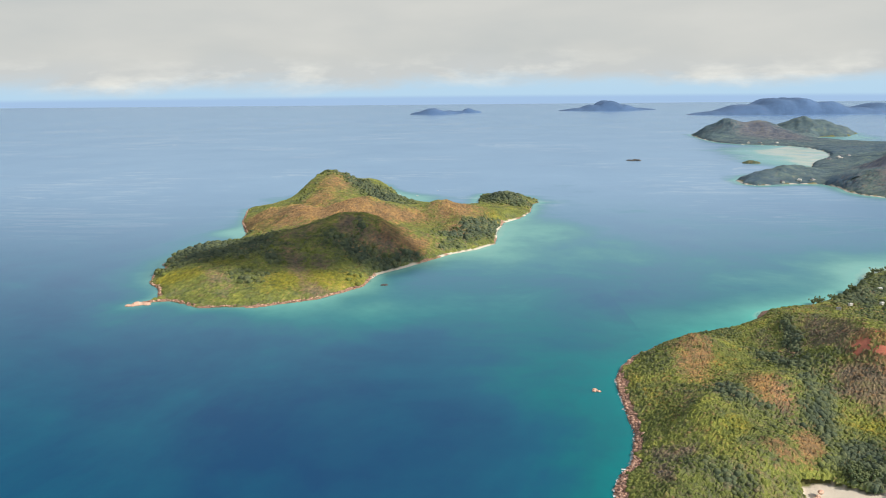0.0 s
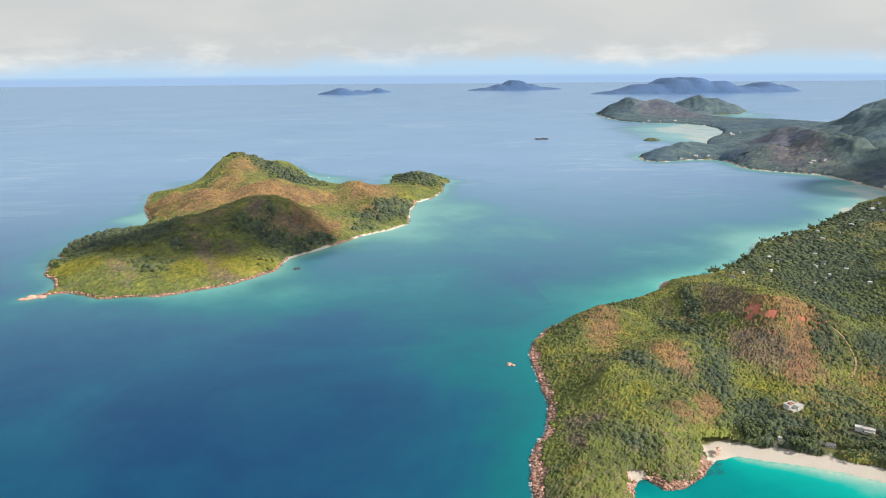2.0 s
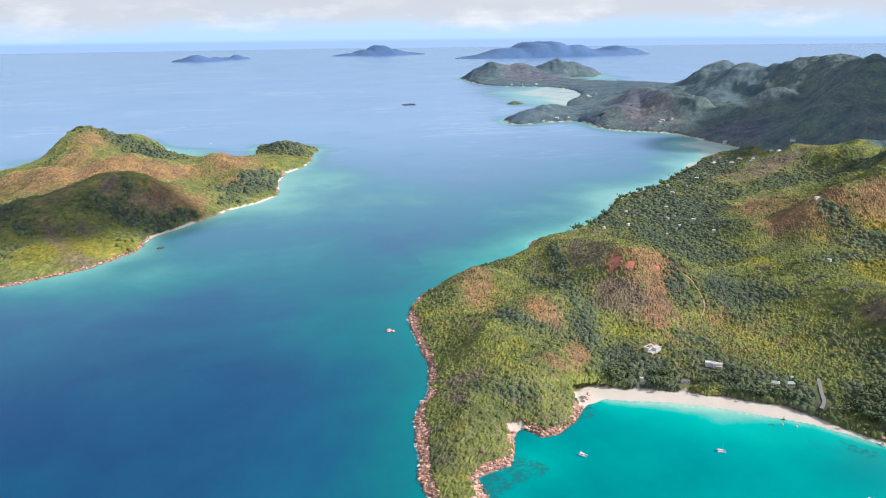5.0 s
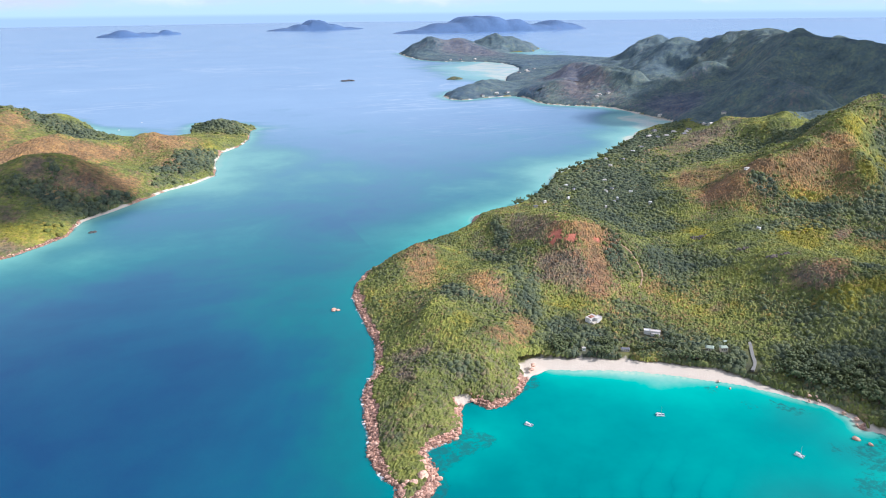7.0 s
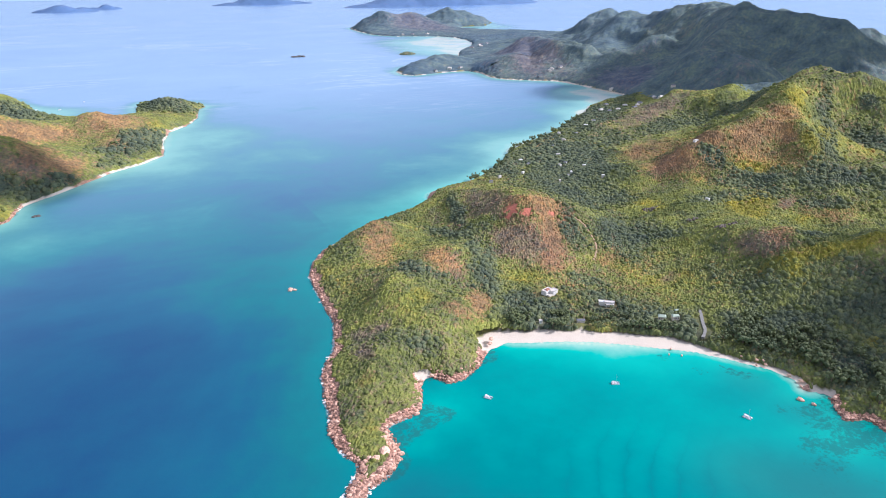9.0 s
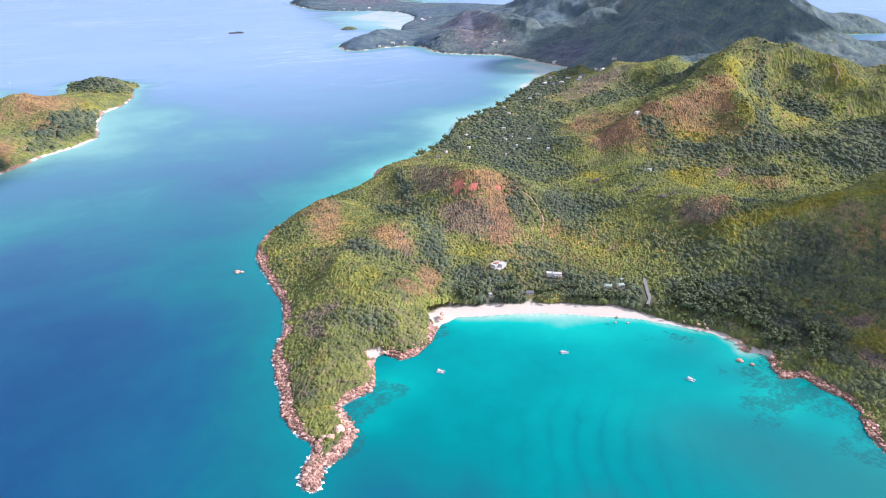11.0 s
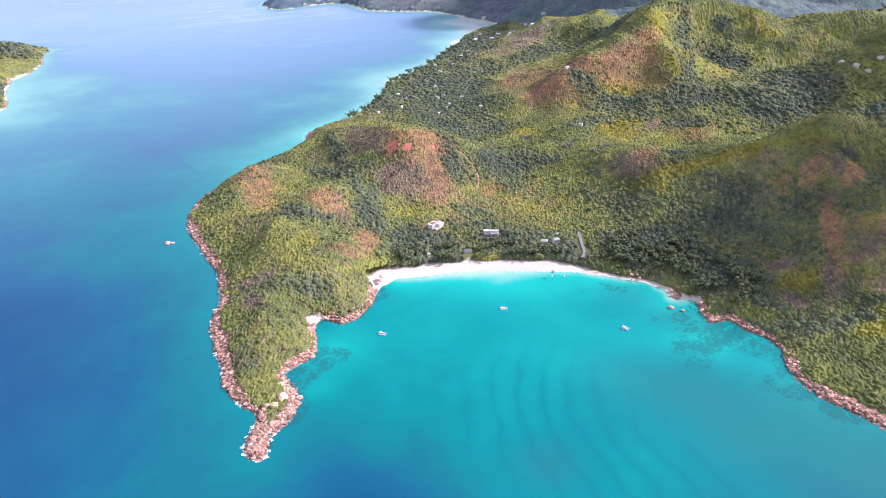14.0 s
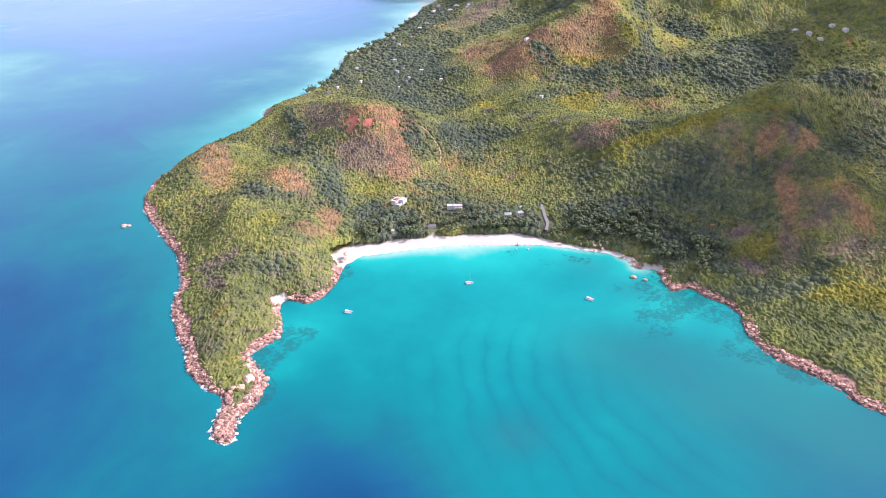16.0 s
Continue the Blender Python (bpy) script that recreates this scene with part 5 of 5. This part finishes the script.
# ---- granite shore ----
def rock_mesh(seed):
    r = random.Random(seed)
    bm = bmesh.new()
    bmesh.ops.create_icosphere(bm, subdivisions=2, radius=1.0)
    shift = Vector((r.uniform(0, 50), r.uniform(0, 50), r.uniform(0, 50)))
    for v in bm.verts:
        k = 1 + 0.32 * noise.noise(v.co * 1.1 + shift) + 0.16 * noise.noise(v.co * 3.1 + shift)
        v.co = Vector((v.co.x * k * 1.25, v.co.y * k * 0.9, v.co.z * k * 0.72))
    me = bpy.data.meshes.new("boulder")
    bm.to_mesh(me)
    bm.free()
    me.materials.append(GRANITE)
    return me


ROCKS = [rock_mesh(k) for k in range(7)]


def boulder(x, y, size, z, turn, label, group):
    ob = new("boulder", ROCKS[int(turn * 10) % 7])
    ob.matrix_world = pose(x, y, z, turn * 31 % 40 - 20, turn * 17 % 30 - 15, turn) @ Matrix.Diagonal((size, size, size, 1))
    return tagged(ob, label, "boulder", group)


def shore_points(line, gap, lo, hi, seed):
    r = random.Random(seed)
    out = []
    for (ax, ay), (bx, by) in zip(line, line[1:]):
        l = math.hypot(bx - ax, by - ay)
        for k in range(max(1, int(l / gap))):
            t = r.random()
            off = r.uniform(lo, hi)
            out.append((ax + (bx - ax) * t + (by - ay) / l * -off, ay + (by - ay) * t + (bx - ax) / l * off, r.random()))
    return out


HEAD_W, HEAD_E, EAST = HEAD[:25], HEAD[24:42], BAY[12:29]
r = random.Random(5)
for line, gap, group in ((HEAD_W, 3.0, "boulders along the headland"), (HEAD_E, 2.8, "boulders along the headland"), (EAST, 3.0, "boulders along the eastern shore")):
    for x, y, u in shore_points(line, gap, -0.6, 2.6, len(group) + int(gap * 10)):
        z = max(0.0, ground_at(x, y))
        boulder(x, y, 0.3 + 0.5 * u * u, z + 0.15, r.uniform(0, 360), "pink granite boulder on the shore" if z > 0.1 else "pink granite boulder awash at the shore", group)
for x, y, size, label in ((195.8, 102.2, 0.9, "large grey-topped granite boulder standing in the shallows"), (197.2, 98.8, 0.65, "pink granite boulder standing in the shallows"), (183.6, 141.8, 0.45, "dark boulder at the foot of the beach"),
                          (180.8, 139.6, 0.36, "dark boulder in the shallows off the beach"), (183.9, 137.2, 0.4, "dark boulder in the shallows off the beach"), (84.6, 247.6, 0.85, "granite rock off the headland"), (85.8, 246.2, 0.7, "granite rock off the headland"),
                          (83.9, 246.4, 0.7, "granite rock off the headland"), (93.6, 146.6, 0.75, "pale granite boulder in the shallows"), (82.6, 132.0, 0.8, "pale granite boulder on the shore"), (80.6, 139.3, 0.9, "pale granite boulder among the scrub"), (78.6, 133.6, 1.5, "great pink granite boulder at the point"),
                          (75.6, 132, 1.1, "great pink granite boulder at the point"), (74, 133, 0.9, "great pink granite boulder at the point"), (133, 172.5, 0.9, "granite boulder where the beach begins"), (131.5, 171, 0.8, "granite boulder where the beach begins"), (199.2, 127, 0.5, "dark granite rock at the edge of the sand"), (200.4, 125.2, 0.6, "dark granite rock at the edge of the sand"), (201.6, 123, 0.55, "dark granite rock at the edge of the sand"), (203, 121.6, 0.45, "dark granite rock at the edge of the sand"), (202.2, 120, 0.5, "dark granite rock at the edge of the sand"), (199.9, 121.5, 0.4, "dark granite rock at the edge of the sand"), (203.6, 112.5, 0.6, "granite rock where the beach ends"), (203.8, 108.5, 0.7, "granite rock where the beach ends"), (201.8, 106.8, 0.5, "granite rock where the beach ends")):
    boulder(x, y, size, max(0.05, ground_at(x, y)) + size * 0.15, size * 100 + x, label, "single boulders of the bay")


def rubble(name, lines, gap, lo, hi, small, large, seed, label):
    r = np.random.default_rng(seed)
    vs, fs, at = [], [], 0
    shapes = crown_shapes(5, seed)
    pts = np.array([p for line in lines for p in shore_points(line, gap, lo, hi, seed)])
    poly, ridges = ISL if name.startswith("island") else (MAINLAND, MAIN_RIDGES)
    tops = height(poly, ridges, pts[:, 0], pts[:, 1])[0]
    for (x, y, u), z in zip(pts, tops):
        v, f = shapes[int(u * 1000) % 5]
        s = small + (large - small) * u * u
        a = r.uniform(0, 6.28)
        if min(math.hypot(x - cx, y - cy) for cx, cy in COVES) < 3.2:
            continue
        if z < -0.35:
            z = -0.1
        q = v * np.array([1.25 * s, 0.85 * s, 0.65 * s])
        vs.append(np.stack([q[:, 0] * math.cos(a) - q[:, 1] * math.sin(a) + x, q[:, 0] * math.sin(a) + q[:, 1] * math.cos(a) + y, q[:, 2] + z + 0.1 * s], 1))
        fs.append(f + at)
        at += len(v)
    me = mesh_from(name, np.concatenate(vs), np.concatenate(fs), GRANITE)
    return tagged(new(name, me), label, "rocks", kind="stuff")


ISL = (ISLAND, ISLE_RIDGES)
rubble("shore_rocks", [HEAD_W, HEAD_E, EAST], 0.06, -0.7, 2.7, 0.12, 0.62, 21, "tumbled pink granite rocks along the shore")
rubble("spit_rocks", [HEAD[17:29]], 0.045, -0.4, 2.6, 0.14, 0.72, 23, "tumbled pink granite rocks on the point")
rubble("island_rocks", [ISLAND[:12], ISLAND[38:]], 0.45, -0.6, 1.3, 0.25, 0.9, 22, "pale granite rocks along the island's shore")


CRAG_ROCK = plain("weathered_grey_granite", (0.20, 0.165, 0.145), 0.9, 0.0, 0.45, 1.6)


def crag(x, y, size, count, seed):
    """A bare outcrop: tilted slabs and blocks standing out of the scrub."""
    r = random.Random(seed)
    top = new("crag")
    for k in range(count):
        bm = bmesh.new()
        bmesh.ops.create_icosphere(bm, subdivisions=2, radius=1.0)
        shift = Vector((seed * 7.0 + k * 3.0, k * 1.7, 0))
        a, b, c = r.uniform(0.15, 0.4) * size, r.uniform(0.12, 0.26) * size, r.uniform(0.14, 0.34) * size
        for v in bm.verts:
            q = 1 + 0.35 * noise.noise(v.co * 1.3 + shift) + 0.15 * noise.noise(v.co * 3.7 + shift)
            v.co = Vector((v.co.x * a * q, v.co.y * b * q, v.co.z * c * q))
        px, py = r.gauss(0, 0.55) * size, r.gauss(0, 0.4) * size
        slab = part("slab", bm, CRAG_ROCK, top)
        slab.matrix_basis = pose(px, py, ground_at(x + px, y + py) - ground_at(x, y) + 0.45 + c * 0.25, r.uniform(-20, 20), r.uniform(-20, 20), r.uniform(0, 180))
    top.matrix_world = pose(x, y, ground_at(x, y))
    return tagged(top, "weathered grey granite outcrop standing out of the scrub", "outcrop", "granite outcrops on the slopes")


for k, (x, y, size) in enumerate(((262.6, 239.5, 3.2), (259.5, 241.5, 2.4), (261.8, 213.6, 3.0), (253.6, 188.9, 3.4), (256.0, 186.0, 2.6), (236.1, 90.3, 2.2), (88.6, 178.3, 1.8), (92.0, 179.5, 1.4), (276.0, 103.0, 2.4), (222.0, 78.3, 2.0))):
    crag(x, y, size * 0.75, 11, k + 1)


# rocks and an islet far out
DARK_ROCK = plain("dark_wet_rock", (0.10, 0.095, 0.09), 0.8, 0.0, 0.3, 0.5)


def skerry(x, y, size, count, seed, label, mat=None):
    r = random.Random(seed)
    top = new("skerry")
    top.location = (x, y, 0)
    for k in range(count):
        bm = bmesh.new()
        m = Matrix.Translation((r.uniform(-1, 1) * size, r.uniform(-0.4, 0.4) * size, 0)) @ Matrix.Diagonal((size * r.uniform(0.3, 0.6), size * 0.35, size * r.uniform(0.12, 0.35), 1))
        for v in bmesh.ops.create_icosphere(bm, subdivisions=2, radius=1.0, matrix=m)["verts"]:
            v.co *= 1 + 0.12 * noise.noise(v.co * (2.5 / size))
        part("rock", bm, mat or GRANITE, top)
    return tagged(top, label, "rock")


skerry(332, 1118, 9, 7, 1, "dark bare rock standing out in the strait", DARK_ROCK)
skerry(-143, 365.5, 5, 9, 2, "low pale rocks off the island's western point")
skerry(-10, 401, 2.2, 9, 3, "low rocks off the island's beach", DARK_ROCK)


def islet(x, y, length, seed):
    us = np.linspace(-1, 1, 24)
    gu, gv = np.meshgrid(us, us)
    u, v = gu.ravel(), gv.ravel()
    e = np.clip(1 - u * u - v * v, 0, 1)
    h = e ** 0.5 * 4.0 * (1 + fbm(u * 40 + seed, v * 40, 14)) - 0.3
    i, j = np.meshgrid(np.arange(23), np.arange(23))
    a = (j * 24 + i).ravel()
    n = len(u)
    me = mesh_from("islet", np.stack([x + u * length, y + v * length * 0.5, h], 1), np.stack([a, a + 1, a + 25, a + 24], 1), LEAVES, {"dry": np.zeros(n), "plum": np.zeros(n), "lush": np.ones(n), "gold": np.zeros(n), "bare": np.zeros(n), "pick": rng.random(n)})
    tagged(new("islet", me), "low wooded islet off the far beach", "island")


islet(494, 1064, 14, 3)


# surf round the rocks
def surf():
    r = random.Random(9)
    bm = bmesh.new()
    for line, gap in ((HEAD[2:25], 0.42), (HEAD[19:27], 0.14)):
        for x, y, u in shore_points(line, gap, -1.1, 0.0, 31):
            if r.random() < 0.58 + 0.36 * math.sin(x * 0.7 + y * 0.45):
                continue
            k, s = 9, 0.10 + 0.52 * u ** 3
            a0, st = r.uniform(0, 6.28), r.uniform(1.2, 2.4)
            ring, lift = [], r.uniform(0.02, 0.12)
            for q in range(k):
                a = q / k * 6.283
                rr = s * r.uniform(0.45, 1.1)
                px, py = math.cos(a) * rr * st, math.sin(a) * rr
                ring.append(bm.verts.new((x + px * math.cos(a0) - py * math.sin(a0), y + px * math.sin(a0) + py * math.cos(a0), lift)))
            bm.faces.new(ring)
    tagged(part("surf", bm, FOAM, None), "white surf breaking on the rocks", "surf", kind="stuff")


surf()


# ---- clouds ----
def make_cloud():
    m, g = material("grey_cloud")
    where = g.add("NewGeometry").outputs["Position"]
    finish(g, g.mix(g.noise(where, 0.02, 5.0), (0.72, 0.73, 0.75), (0.85, 0.85, 0.85)), 1.0, bump(g, g.noise(where, 0.06, 6.0), 0.8, 4.0))
    return m


CLOUD = make_cloud()


def cloud(x, y, z, sx, sy, sz, count, seed, label):
    """A flat-based heap of rounded billows."""
    r = random.Random(seed)
    bm = bmesh.new()
    for k in range(count):
        a, q = r.uniform(0, 6.283), math.sqrt(r.random())
        s = r.uniform(0.22, 0.42) * (1.15 - 0.5 * q)
        m = Matrix.Translation((math.cos(a) * q * sx, math.sin(a) * q * sy, r.uniform(0, 0.5) * sz)) @ Matrix.Diagonal((s * sx * 1.3, s * sy * 1.3, s * sz * 1.6, 1))
        bmesh.ops.create_icosphere(bm, subdivisions=3, radius=1.0, matrix=m)
    shift = Vector((seed * 9.0, 0, 0))
    for v in bm.verts:
        v.co += Vector((1, 1, 0.5)) * 0.1 * min(sx, sy) * noise.fractal(v.co * (4.0 / sx) + shift, 1.0, 2.0, 4)
        if v.co.z < -0.15 * sz:
            v.co.z = -0.15 * sz + 0.2 * (v.co.z + 0.15 * sz)
    ob = part("cloud", bm, CLOUD, None)
    ob.location = (x, y, z)
    return tagged(ob, label, "cloud", kind="structure")


# Added out of view, up-sun, so their shadows fall on hills and island.
cloud(880, 437, 232, 122, 116, 24, 62, 3, "unseen low grey cloud shading the mountains")
cloud(216, 340, 236, 76, 48, 16, 34, 5, "unseen low grey cloud shading the island")
cloud(760, 58, 236, 52, 48, 14, 26, 11, "unseen low grey cloud shading the upper valley")
cloud(550, -13, 236, 50, 46, 14, 28, 9, "unseen low grey cloud shading the eastern hills")
